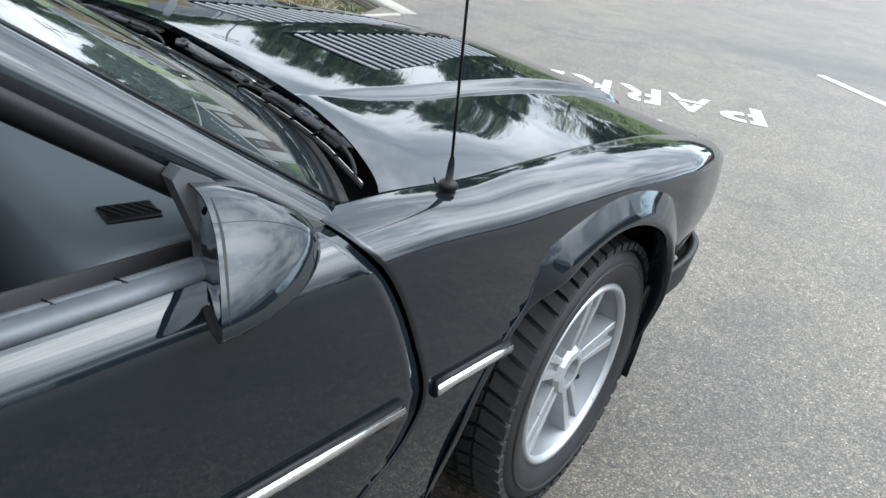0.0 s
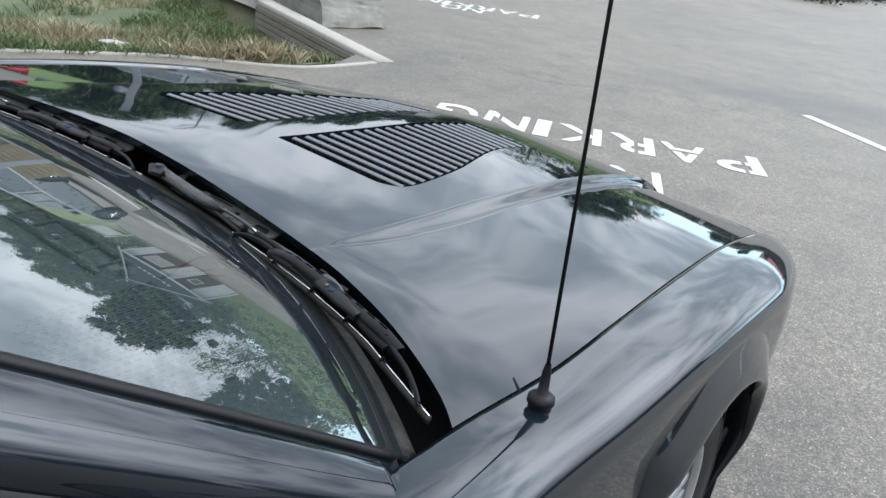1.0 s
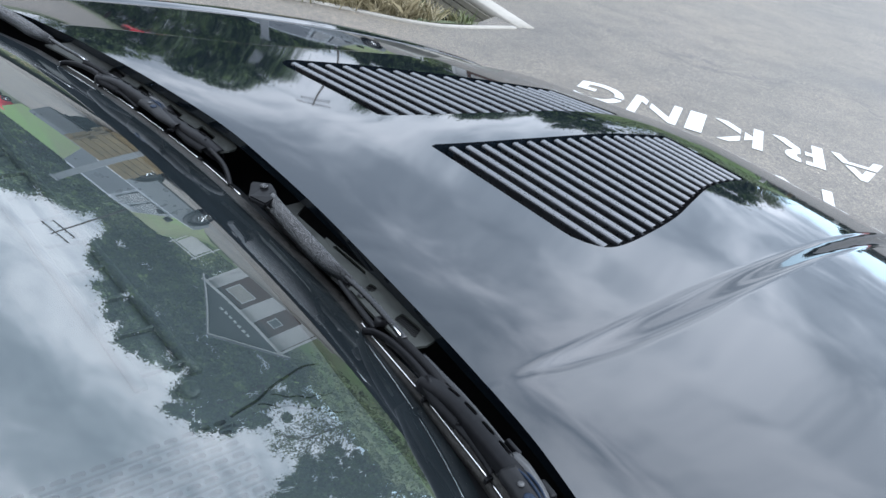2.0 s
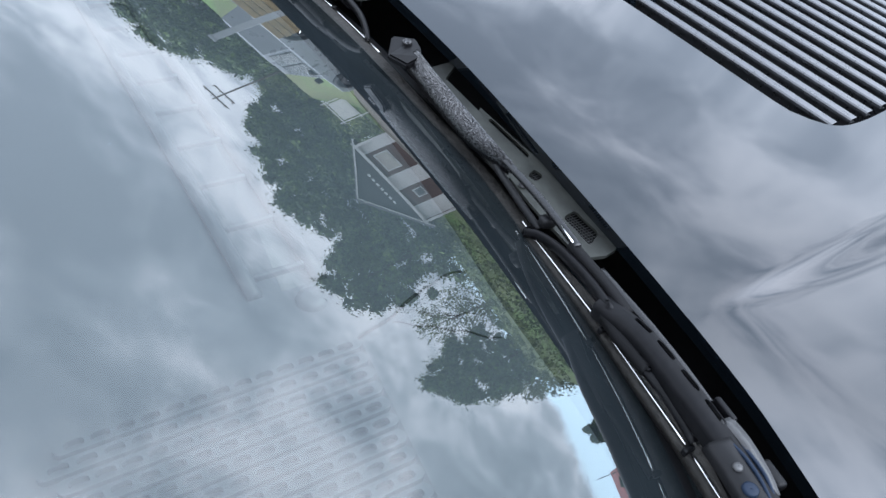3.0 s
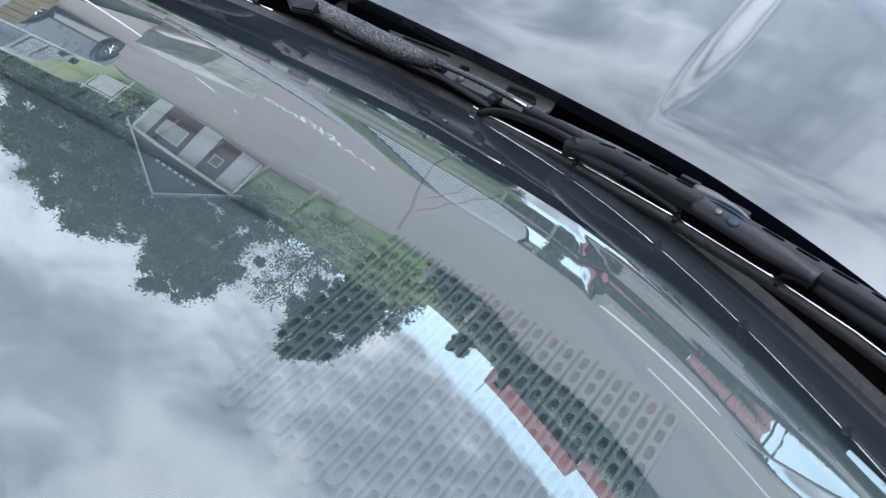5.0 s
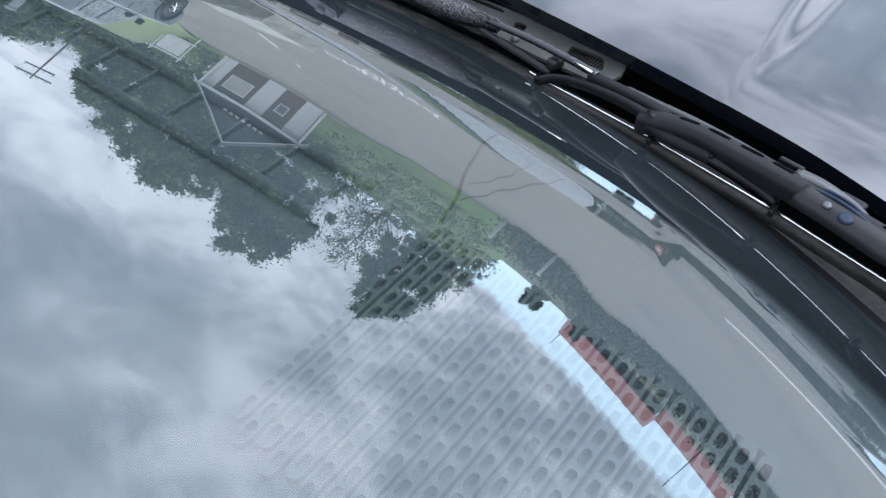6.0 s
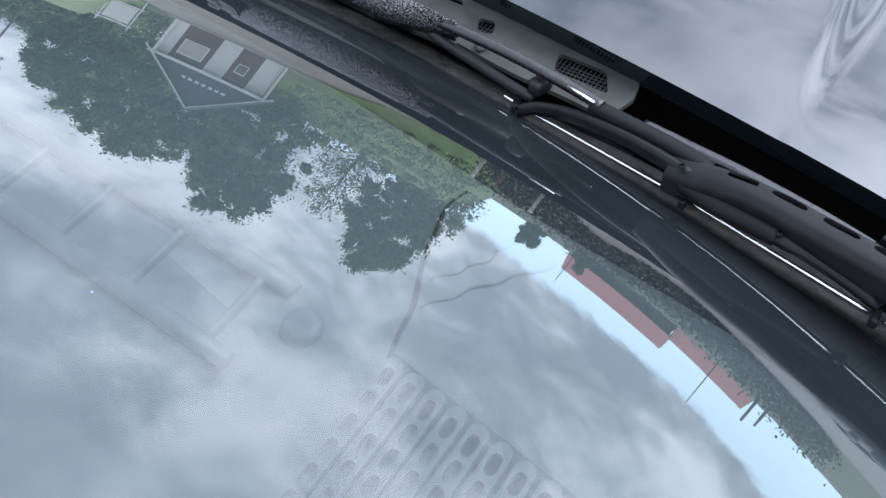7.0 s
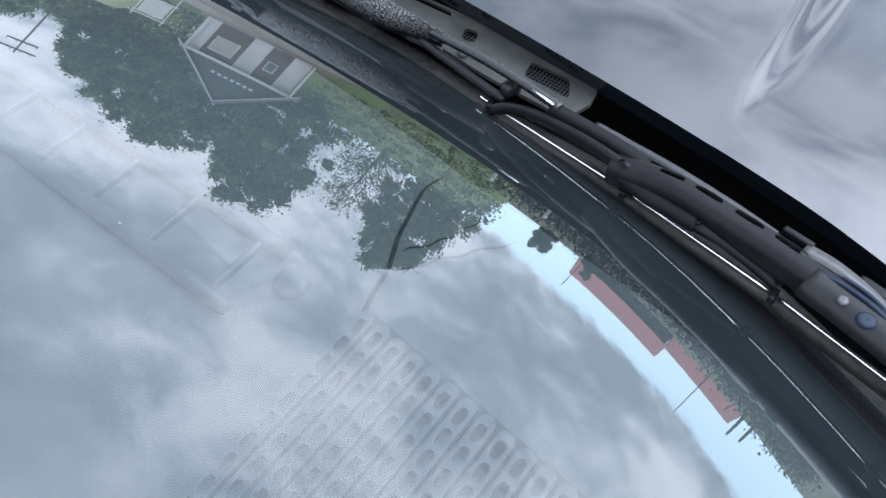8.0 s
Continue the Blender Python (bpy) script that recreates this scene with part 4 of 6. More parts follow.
    hose = [(0.262, -0.452, 0.886), (0.285, -0.458, 0.891), (0.308, -0.466, 0.892), (0.328, -0.470, 0.891), (0.351, -0.4735, 0.889), (0.369, -0.4745, 0.886)]
    part("washer_hose", tube(spline(hose, 30), 0.0026, 10), TRIM, car, "black washer hose")
    part("hose_clip", tube([(0.2885, -0.4595, 0.8915), (0.2925, -0.4608, 0.8918)], 0.0036, 10), BLADEM, car)
    part("washer_nozzle", box(0.008, 0.011, 0.008, (0.370, -0.470, 0.892), 0.0025, Matrix.Rotation(-0.3, 4, "Z")), TRIM, car)
    part("ledge_screw", lathe([(0, 0.0034), (0.0025, 0.003), (0.003, 0.0005)], 12, "Z"), ZINC, car, "dull screw head").matrix_basis = Matrix.Translation((0.3285, -0.459, ledge_z + 0.001))
    # crusted rubber along the foot of the glass
    line = [on_glass(x, 0.008 - 0.010 * ease(0.18, 0.30, abs(x)) - 0.032 * ease(0.36, 0.52, abs(x)), 0.0) for x in [-0.80 + 1.6 * i / 60 for i in range(61)]]
    part("screen_foot_seal", sweep(line, [(-0.016, -0.014), (-0.011, -0.004), (-0.004, 0.002), (0.003, 0.0025), (0.009, 0.0), (0.014, -0.012)]), CRUST, car, "dirty crusted rubber seal")


def speckled():
    m, n, b = material("speckled_black_arm")
    c = coords(n)
    v = n.noise(c, 1500.0, 2.0, 0.6)
    b.inputs["Base Color"].default_value = (0.003, 0.003, 0.0034, 1)
    n.link(n.ramp(v, [(0.46, (0.42, 0.42, 0.42)), (0.56, (0.14, 0.14, 0.14))]), b.inputs["Roughness"])
    n.link(n.ramp(v, [(0.48, (0.05, 0.05, 0.05)), (0.58, (0.9, 0.9, 0.9))]), b.inputs["Specular IOR Level"])
    n.link(n.ramp(v, [(0.52, (0.0, 0.0, 0.0)), (0.60, (0.65, 0.65, 0.65))]), b.inputs["Coat Weight"])
    b.inputs["Coat IOR"].default_value, b.inputs["Coat Roughness"].default_value = 1.9, 0.12
    bump(n, b, v, 0.35, 0.0008)
    return m


SPECKLE = speckled()
BLADEM = simple("satin_black_metal", (0.0035, 0.0035, 0.004), 0.34, vary=0.4, scale=140, relief=0.12, spec=0.08)
ZINC = simple("weathered_zinc", (0.02, 0.02, 0.0205), 0.5, metal=0.15, vary=0.5, scale=180, relief=0.25)
RODM = simple("gloss_black_rod", (0.0035, 0.0035, 0.004), 0.25, vary=0.3, scale=200, relief=0.2, spec=0.28)
BLUE = simple("blue_plastic", (0.004, 0.0085, 0.018), 0.5, vary=0.1, scale=90, relief=0, spec=0.12)
DUSTY = simple("dusty_olive_paint", (0.0180, 0.0193, 0.0172), 0.7, vary=0.7, scale=60, relief=0.25, spec=0.2)
CRUST = simple("crusted_seal", (0.011, 0.0103, 0.0092), 0.75, vary=0.9, scale=160, relief=1.0, spec=0.2)
make_cowl()


def ribbon(line, profile, thick):
    """A profile of (side, up) points, a list for each place, carried along a level line and closed to a shell."""
    rows, m = [], len(line) - 1
    for i, p in enumerate(line):
        d = (line[min(i + 1, m)] - line[max(i - 1, 0)]).normalized()
        n = Vector((-d.y, d.x, 0)).normalized()
        rows.append([p + n * u + Vector((0, 0, z)) for u, z in profile(i / m)])
    bm = sheet(rows, thick)
    bmesh.ops.recalc_face_normals(bm, faces=bm.faces)
    return bm


def make_wiper(shift, label):
    """Parked wiper: a pivot head, ridged arm, flat rod, slotted bridge, yokes with claws, rubber and bright spines."""
    def rubber_y(x):
        return 0.0045 + lerp(x, [(0.35, -0.4795), (0.366, -0.483), (0.455, -0.4965), (0.54, -0.5135), (0.617, -0.533), (0.671, -0.550), (0.80, -0.604)])

    def on(x, y, z):
        """A place of the wiper on the passenger side, or, for the other one, moved sideways with its rubber on the foot of the glass."""
        X = x + shift
        return Vector((X, y if shift == 0 else glass_base(X) + y - rubber_y(x), z))

    wiper = new("wiper")
    wiper.parent = car
    wiper["label"] = label
    head = [on(0.1215, -0.4505, 0.908), on(0.1335, -0.4335, 0.908), on(0.150, -0.4385, 0.9085), on(0.166, -0.4475, 0.9095), on(0.168, -0.462, 0.905), on(0.145, -0.467, 0.904)]
    bm = bmesh.new()
    top, low = [bm.verts.new(p) for p in head], [bm.verts.new(p - Vector((0, 0, 0.006))) for p in head]
    bm.faces.new(top), bm.faces.new(low[::-1])
    for i in range(len(head)):
        bm.faces.new((top[i], low[i], low[(i + 1) % len(head)], top[(i + 1) % len(head)]))
    bmesh.ops.recalc_face_normals(bm, faces=bm.faces)
    bmesh.ops.bevel(bm, geom=bm.edges[:], offset=0.0015, segments=2, affect="EDGES")
    part("arm_head", bm, BLADEM, wiper, "worn satin black pivot head", smooth=False)
    part("arm_rivet", lathe([(0, 0.0042), (0.0015, 0.0040), (0.0021, 0.0026), (0.0012, 0.0018), (0.0012, 0.0003)], 18, "Z"), SPECKLE, wiper).matrix_basis = Matrix.Translation(on(0.1385, -0.4455, 0.9085))
    # ridged arm: steep forward flank, broad speckled flank towards the glass
    def arm_prof(t):
        k = 1 - 0.74 * ease(0.62, 1.0, t)
        full = [(0.0052, -0.015), (0.0046, -0.008), (0.0016, -0.0012), (0.0006, 0.0), (-0.0006, 0.0), (-0.0032, -0.0018), (-0.0064, -0.0046), (-0.0086, -0.0075), (-0.0092, -0.0105), (-0.0092, -0.016)]
        return [(u * k, z * (0.55 + 0.45 * k)) for u, z in full]

    arm = [on(0.155, -0.4455, 0.9100), on(0.185, -0.4508, 0.9100), on(0.213, -0.4545, 0.9095), on(0.255, -0.4590, 0.9080), on(0.290, -0.4615, 0.9060), on(0.3165, -0.4625, 0.9040)]
    part("arm", ribbon(spline(arm, 40), arm_prof, 0.0012), SPECKLE, wiper, "glossy speckled black arm")
    flat_p = lambda t: [(0.0026, -0.003), (0.0026, -0.0004), (0.0021, 0), (-0.0017, 0), (-0.0026, -0.0008), (-0.0026, -0.003)]
    rod = [on(0.308, -0.4635, 0.9025), on(0.349, -0.4665, 0.9020), on(0.383, -0.4710, 0.9010), on(0.405, -0.4745, 0.9000)]
    part("rod", ribbon(spline(rod, 30), flat_p, 0.001), RODM, wiper, "flat gloss black rod")
    rod = [on(0.425, -0.4715, 0.8955), on(0.447, -0.4740, 0.8955), on(0.474, -0.4775, 0.8960), on(0.506, -0.4825, 0.8955), on(0.532, -0.4880, 0.8950)]
    part("rod_tail", ribbon(spline(rod, 40), flat_p, 0.001), RODM, wiper)
    # highlight on the dark rod, modelled as a thin chrome bar
    part("rod_glint", tube([on(0.3865, -0.4735, 0.9012), on(0.402, -0.4766, 0.9004)], 0.0007, 6), CHROME, wiper, "thin bright bar added as a glint on the rod")
    part("rod_sleeve", ribbon(spline([on(0.400, -0.4750, 0.8990), on(0.424, -0.4772, 0.8985), on(0.444, -0.4790, 0.8975), on(0.462, -0.4815, 0.8955)], 12), lambda t: [(0.0036, -0.006), (0.0036, -0.0012), (0.0030, -0.0002), (-0.0018, 0.0002), (-0.0030, -0.0012), (-0.0036, -0.006)], 0.001), DARK, wiper, "dark plastic sleeve")
    # slotted main bridge
    mid = [(0.4455, -0.4875), (0.480, -0.4885), (0.516, -0.4935), (0.545, -0.4990), (0.572, -0.5060), (0.600, -0.5130), (0.640, -0.5235), (0.680, -0.5345), (0.715, -0.545)]
    n_b = 240
    line = spline([on(x, y, 0.8985 if 0.46 < x < 0.69 else 0.894) for x, y in mid], n_b + 1)
    slots = [(0.476, 0.0075), (0.496, 0.0080), (0.5175, 0.0080), (0.539, 0.0085), (0.605, 0.0085), (0.628, 0.0085), (0.652, 0.0085), (0.676, 0.0080)]
    bm = bmesh.new()
    vs, gapped = [], []
    for i, p in enumerate(line):
        t = i / n_b
        w2 = 0.0066 * (1 - 0.16 * ease(0.975, 1.0, abs(2 * t - 1)))
        d = (line[min(i + 1, n_b)] - line[max(i - 1, 0)]).normalized()
        n = Vector((-d.y, d.x, 0)).normalized()
        x = p.x - shift
        hole = 0.0
        for c, h in slots:
            if abs(x - c) < h:
                hole = 0.0013 * (1 - ((x - c) / h) ** 4) ** 0.5
        prof = [(-1.0, -0.0105), (-1.0, -0.0042), (-0.96, -0.0028), (-0.80, -0.0013), (-0.45, -0.0003), (-0.02, 0.0)]
        row = [p + n * w2 * u + Vector((0, 0, z)) for u, z in prof]
        mid_u = 0.0032 * w2 / 0.0066
        row += [p + n * (mid_u - max(hole, 0.00004)), p + n * (mid_u + max(hole, 0.00004))]
        row += [p + n * w2 * u + Vector((0, 0, z)) for u, z in ((0.80, -0.0004), (0.96, -0.0020), (1.0, -0.0045), (1.0, -0.0100))]
        vs.append([bm.verts.new(q) for q in row])
        gapped.append(hole > 0)
    for i in range(n_b):
        for j in range(len(vs[0]) - 1):
            if j == 6 and gapped[i] and gapped[i + 1]:
                continue
            bm.faces.new((vs[i][j], vs[i][j + 1], vs[i + 1][j + 1], vs[i + 1][j]))
    shell(bm, 0.0009)
    bmesh.ops.recalc_face_normals(bm, faces=bm.faces)
    bridge = part("blade_bridge", bm, BLADEM, wiper, "satin black bridge with long slots", smooth=True)
    bridge.modifiers.new("edge", "EDGE_SPLIT").split_angle = radians(32)

    def foot(x, z=0.8865):
        return on(x, rubber_y(x), z - 0.0055)

    # yokes under the bridge: a rounded limb out to the end claw and a flat cheek back to the inner claws
    limb_p = lambda t: [(u * (0.0029 - 0.0008 * (1 - t)), z) for u, z in ((1, -0.006), (1, -0.0018), (0.7, -0.0004), (0, 0.0004), (-0.7, -0.0004), (-1, -0.0018), (-1, -0.006))]
    limb = [on(0.3655, -0.4835, 0.8870), on(0.3755, -0.4800, 0.8905), on(0.394, -0.4797, 0.8940), on(0.416, -0.4820, 0.8960), on(0.436, -0.4850, 0.8965), on(0.456, -0.4890, 0.8960)]
    part("yoke_limb", ribbon(spline(limb, 28), limb_p, 0.0008), BLADEM, wiper)
    limb = [on(0.783, -0.5955, 0.8870), on(0.770, -0.5850, 0.8905), on(0.745, -0.5680, 0.8935), on(0.715, -0.5520, 0.8945), on(0.690, -0.5400, 0.8945)]
    part("yoke_limb", ribbon(spline(limb, 24), limb_p, 0.0008), BLADEM, wiper)
    for pts in (((0.447, -0.4925), (0.470, -0.4965), (0.498, -0.5015)), ((0.640, -0.5320), (0.670, -0.5420), (0.700, -0.5530))):
        cheek = spline([on(x, y, 0.8930) for x, y in pts], 20)
        part("yoke_cheek", ribbon(cheek, lambda t: [(0.0046, 0.0004), (0.0012, 0.0), (-0.0024 * (1 - 0.5 * abs(2 * t - 1)), -0.0018), (-0.0030 * (1 - 0.7 * abs(2 * t - 1)), -0.0060)], 0.0009), DARK, wiper)
    for x0, x1 in ((0.497, 0.5435), (0.640, 0.620)):
        p0, p1 = on(x0, lerp(x0, mid) - 0.007, 0.8925), foot(x1, 0.8915) + Vector((0, 0.004, 0))
        part("inner_claw", ribbon([p0.lerp(p1, k / 10) + Vector((0, 0.002 * math.sin(math.pi * k / 10), 0)) for k in range(11)], lambda t: [(0.0046 - 0.002 * t, -0.004), (0.0046 - 0.002 * t, 0), (-0.0046 + 0.002 * t, -0.001), (-0.0046 + 0.002 * t, -0.004)], 0.0008), BLADEM, wiper)
    for x, dy in ((0.4515, -0.003), (0.4985, -0.0085), (0.690, -0.002)):
        part("pivot_pin", lathe([(0, 0.0016), (0.0009, 0.0014), (0.0012, 0.0008), (0.0012, -0.001)], 14, "Z"), BLADEM, wiper).matrix_basis = Matrix.Translation(on(x, lerp(x, mid) + dy, 0.8980 if dy > -0.005 else 0.8925))
    xs = [0.353 + 0.447 * i / 50 for i in range(51)]
    part("rubber", sweep([foot(x, 0.882) for x in xs], [(-0.0031, 0.0035), (0.0031, 0.0035), (0.0025, 0.0), (0.001, -0.005), (-0.001, -0.005), (-0.0025, 0.0)]), CRUST, wiper, "worn black rubber")
    for x0, x1 in ((0.353, 0.359), (0.364, 0.4545), (0.459, 0.541), (0.546, 0.618), (0.622, 0.70), (0.705, 0.80)):
        pts = [foot(x0 + (x1 - x0) * k / 8, 0.8872) for k in range(9)]
        part("bright_spine", tube(pts, 0.0006, 8), CHROME, wiper, "bright steel spine")
    for x in (0.3615, 0.4568, 0.5435, 0.620, 0.7025):
        part("clip", box(0.0035, 0.0075, 0.005, foot(x, 0.8862), 0.001), BLADEM, wiper)
    # coupling cheek with its pin and blue lock, the end of the arm above it
    cheek = spline([on(x, y, 0.8990) for x, y in ((0.553, -0.5055), (0.572, -0.5105), (0.592, -0.5165), (0.612, -0.523), (0.640, -0.531))], 24)
    part("coupling", ribbon(cheek, lambda t: [(0.0066 - 0.003 * ease(0.6, 1, t), -0.004), (0.0066 - 0.003 * ease(0.6, 1, t), 0.0004), (0.004, 0.0010), (-0.0062 + 0.002 * ease(0.6, 1, t), -0.0008), (-0.0085 + 0.003 * ease(0.6, 1, t), -0.0060)], 0.0012), TRIM, wiper, "black plastic coupling")
    part("arm_end", ribbon(spline([on(0.545, -0.4920, 0.8985), on(0.560, -0.4945, 0.8995), on(0.578, -0.4995, 0.8985), on(0.588, -0.5030, 0.8965)], 16), lambda t: [(0.0042 - 0.002 * t, -0.006), (0.0042 - 0.002 * t, 0), (-0.0032 + 0.001 * t, 0.0003), (-0.0040 + 0.001 * t, -0.006)], 0.001), ZINC, wiper, "bare weathered metal arm end")
    part("arm_stop", box(0.016, 0.007, 0.006, on(0.578, -0.4915, 0.8915), 0.002, Matrix.Rotation(-0.22, 4, "Z")), BLADEM, wiper)
    part("rod_clip", box(0.0155, 0.0034, 0.006, on(0.5405, -0.4865, 0.8960), 0.001, Matrix.Rotation(-0.18, 4, "Z")), BLADEM, wiper)
    part("coupling_pin", lathe([(0, 0.0027), (0.0010, 0.0025), (0.0014, 0.0015), (0.0014, 0.0003)], 16, "Z"), ZINC, wiper, "steel pin head").matrix_basis = Matrix.Translation(on(0.5690, -0.5105, 0.8995))
    bm = lathe([(0, 0.0042), (0.0010, 0.0041), (0.0015, 0.0030), (0.0012, 0.0003)], 20, "Z")
    part("lock_button", bm, BLUE, wiper, "blue plastic button").matrix_basis = Matrix.Translation(on(0.5805, -0.5145, 0.8990))
    for off, dz in ((0.0, 0.0), (0.0045, -0.001)):
        tab = [on(0.557, -0.5015 + off, 0.8985 + dz), on(0.567, -0.5030 + off, 0.9000 + dz), on(0.580, -0.5065 + off, 0.9000 + dz), on(0.594, -0.5125 + off * 0.6, 0.8985 + dz), on(0.602, -0.5180, 0.8970)]
        part("lock_tab", tube(spline(tab, 18), 0.0011, 6), BLUE, wiper, "blue plastic tab")
    return wiper


make_wiper(0.0, "parked black wiper with a slotted bridge")
make_wiper(-0.70, "parked black wiper beside the dashboard centre")


def make_antenna():
    base = Vector((0.852, -0.474, 0.853))
    m = part("antenna_base", lathe([(-0.004, 0.017), (0.003, 0.0165), (0.005, 0.013), (0.012, 0.0125), (0.014, 0.015), (0.02, 0.0145), (0.024, 0.010), (0.026, 0.006), (0.05, 0.0048), (0.06, 0.003)], 24, "Z"), TRIM, car)
    m.matrix_basis = Matrix.Translation(base)
    part("antenna_mast", tube([(0, 0, 0.05), (0.002, -0.034, 0.42), (0.005, -0.07, 0.80)], [0.0022, 0.002, 0.0016], 8), TRIM, m)


make_antenna()


def dash():
    rows = []
    for i in range(61):
        x = -0.79 + 1.58 * i / 60
        b, r = glass_base(x), -0.893 - 0.10 * abs(x)
        f = 0.030 - 0.026 * ease(0.36, 0.60, abs(x))
        rows.append([(x, b - f, 0.846), (x, b - f - 0.004, 0.856), (x, b - f - 0.014, 0.8605), (x, b - 0.20, 0.862), (x, r + 0.035, 0.862), (x, r, 0.852), (x, r - 0.015, 0.83), (x, r - 0.018, 0.76), (x, r + 0.02, 0.60), (x, r + 0.10, 0.45)])
    bm = sheet(rows, 0.004)
    bmesh.ops.recalc_face_normals(bm, faces=bm.faces)
    return part("dashboard", bm, DASH, car)


DASHBOARD = dash()
part("cabin_floor", box(1.5, 1.9, 0.03, (0, -1.75, 0.3)), CABIN, car)
part("bulkhead", box(1.5, 0.03, 0.6, (0, -2.72, 0.55)), CABIN, car)


def dash_details():
    top = 0.862

    # speaker grille: ribs and cross bars over a sheet darkened as a well's shade
    base_y = lambda x: -0.620 - 0.13 * (x - 0.40)
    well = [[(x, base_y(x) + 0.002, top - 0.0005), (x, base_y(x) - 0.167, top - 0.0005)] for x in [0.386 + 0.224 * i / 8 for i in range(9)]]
    part("grille_well_shade", sheet(well, 0.002), WELL_SHADE, DASHBOARD)
    for k in range(20):
        x = 0.3915 + 0.0113 * k
        y1 = base_y(x)
        ln = 0.166 + 0.008 * (k % 2)
        # a raised round-ended rib pierced by a row of rounded slots
        outline = [(x + 0.0045 * math.cos(a), y1 - 0.0045 + 0.0045 * math.sin(a)) for a in [math.pi * i / 8 for i in range(9)]]
        outline += [(x + 0.0045 * math.cos(a), y1 - ln + 0.0045 + 0.0045 * math.sin(a)) for a in [math.pi + math.pi * i / 8 for i in range(9)]]
        bm = bmesh.new()
        edges = []
        loops = [outline]
        for i in range(13):
            yc = y1 - 0.010 - (ln - 0.020) * i / 12
            loops.append([(x + 0.0026 * math.copysign(abs(math.cos(a)) ** 0.7, math.cos(a)), yc + 0.0048 * math.copysign(abs(math.sin(a)) ** 0.7, math.sin(a))) for a in [2 * math.pi * q / 14 for q in range(14)]])
        for lp in loops:
            vs = [bm.verts.new((px, py, top + 0.0045)) for px, py in lp]
            edges += [bm.edges.new((vs[q], vs[(q + 1) % len(vs)])) for q in range(len(vs))]
        bmesh.ops.triangle_fill(bm, use_beauty=True, use_dissolve=False, edges=edges)
        bm.normal_update()
        if sum(f.normal.z for f in bm.faces) < 0:
            bmesh.ops.reverse_faces(bm, faces=bm.faces)
        shell(bm, 0.004)
        bmesh.ops.recalc_face_normals(bm, faces=bm.faces)
        part("grille_rib", bm, GRILLE, DASHBOARD, smooth=False)
    # defroster outlet: a long frame with cross webs
    for y0, wob in ((-0.612, 0.0), (-0.655, 0.0)):
        line = [(x, y0 - 0.03 * max(0, x) ** 2, top + 0.002) for x in [-0.33 + 0.66 * i / 20 for i in range(21)]]
        part("defroster_rail", sweep(line, [(-0.0045, -0.004), (-0.0045, 0.002), (0.0, 0.004), (0.0045, 0.002), (0.0045, -0.004)]), GRILLE, DASHBOARD)
    for k in range(13):
        x = -0.31 + 0.052 * k
        part("defroster_web", box(0.0035, 0.040, 0.006, (x, -0.634 - 0.03 * max(0, x) ** 2, top + 0.001), 0.001), GRILLE, DASHBOARD)
    well = [[(x, -0.612 - 0.03 * max(0, x) ** 2, top - 0.0003), (x, -0.655 - 0.03 * max(0, x) ** 2, top - 0.0003)] for x in [-0.33 + 0.66 * i / 8 for i in range(9)]]
    part("defroster_well", sheet(well, 0.002), GRILLE, DASHBOARD)
    part("dash_sensor", lathe([(0, 0.010), (0.003, 0.009), (0.004, 0.005), (0.004, 0.0003)], 20, "Z"), GRILLE, DASHBOARD).matrix_basis = Matrix.Translation((0.345, -0.628, top))
    # splits in the old vinyl
    for pts, r in (([(0.362, -0.524), (0.360, -0.546), (0.371, -0.574), (0.380, -0.600), (0.392, -0.632), (0.405, -0.66)], 0.0013), ([(0.382, -0.592), (0.401, -0.565), (0.423, -0.538)], 0.0007), ([(0.377, -0.578), (0.392, -0.556), (0.398, -0.535)], 0.0005)):
        line = [(p.x + 0.0012 * math.sin(37 * i), p.y, top - 0.0006) for i, p in enumerate(spline([(x, y, 0) for x, y in pts], 30))]
        part("vinyl_split", tube(line, [r * (0.35 + 0.65 * math.sin(math.pi * (i + 1) / 31)) for i in range(30)], 6), DARK, DASHBOARD, "dark split in the vinyl")
    # window demister outlets at both ends of the top pad
    for s in (1, -1):
        c, turn = Vector((s * 0.694, -0.880, 0.8632)), Matrix.Rotation(-0.22 * s, 4, "Z")
        frame_p = part("side_outlet", box(0.047, 0.064, 0.005, c, 0.002, turn), TRIM, DASHBOARD)
        part("outlet_throat", box(0.037, 0.054, 0.002, c + Vector((0, 0, 0.0022)), 0, turn), DARK, frame_p)
        for k in range(5):
            part("outlet_vane", box(0.039, 0.0030, 0.003, c + turn @ Vector((0, -0.022 + 0.011 * k, 0.0035)), 0.001, turn @ Matrix.Rotation(0.55 * s, 4, "Z")), TRIM, frame_p)


# darker copy of the dash tone, standing in for shade under the ribs
WELL_SHADE = simple("shaded_outlet_plastic", (0.026, 0.030, 0.034), 0.6, vary=0.2, scale=120, relief=0.1, spec=0.2)
GRILLE = simple("dark_grey_grille", (0.048, 0.056, 0.063), 0.45, vary=0.1, scale=20, relief=0)
dash_details()


# ---------------------------------------------------------------- markings, kerb, bank, stone
STENCIL = {"P": ("x", 0.36, 0.45), "A": ("y", 0.40, 0.49), "R": ("x", 0.36, 0.45), "K": ("x", 0.36, 0.44), "N": ("x", 0.62, 0.70), "G": ("y", 0.50, 0.58), "O": ("x", 0.45, 0.54)}


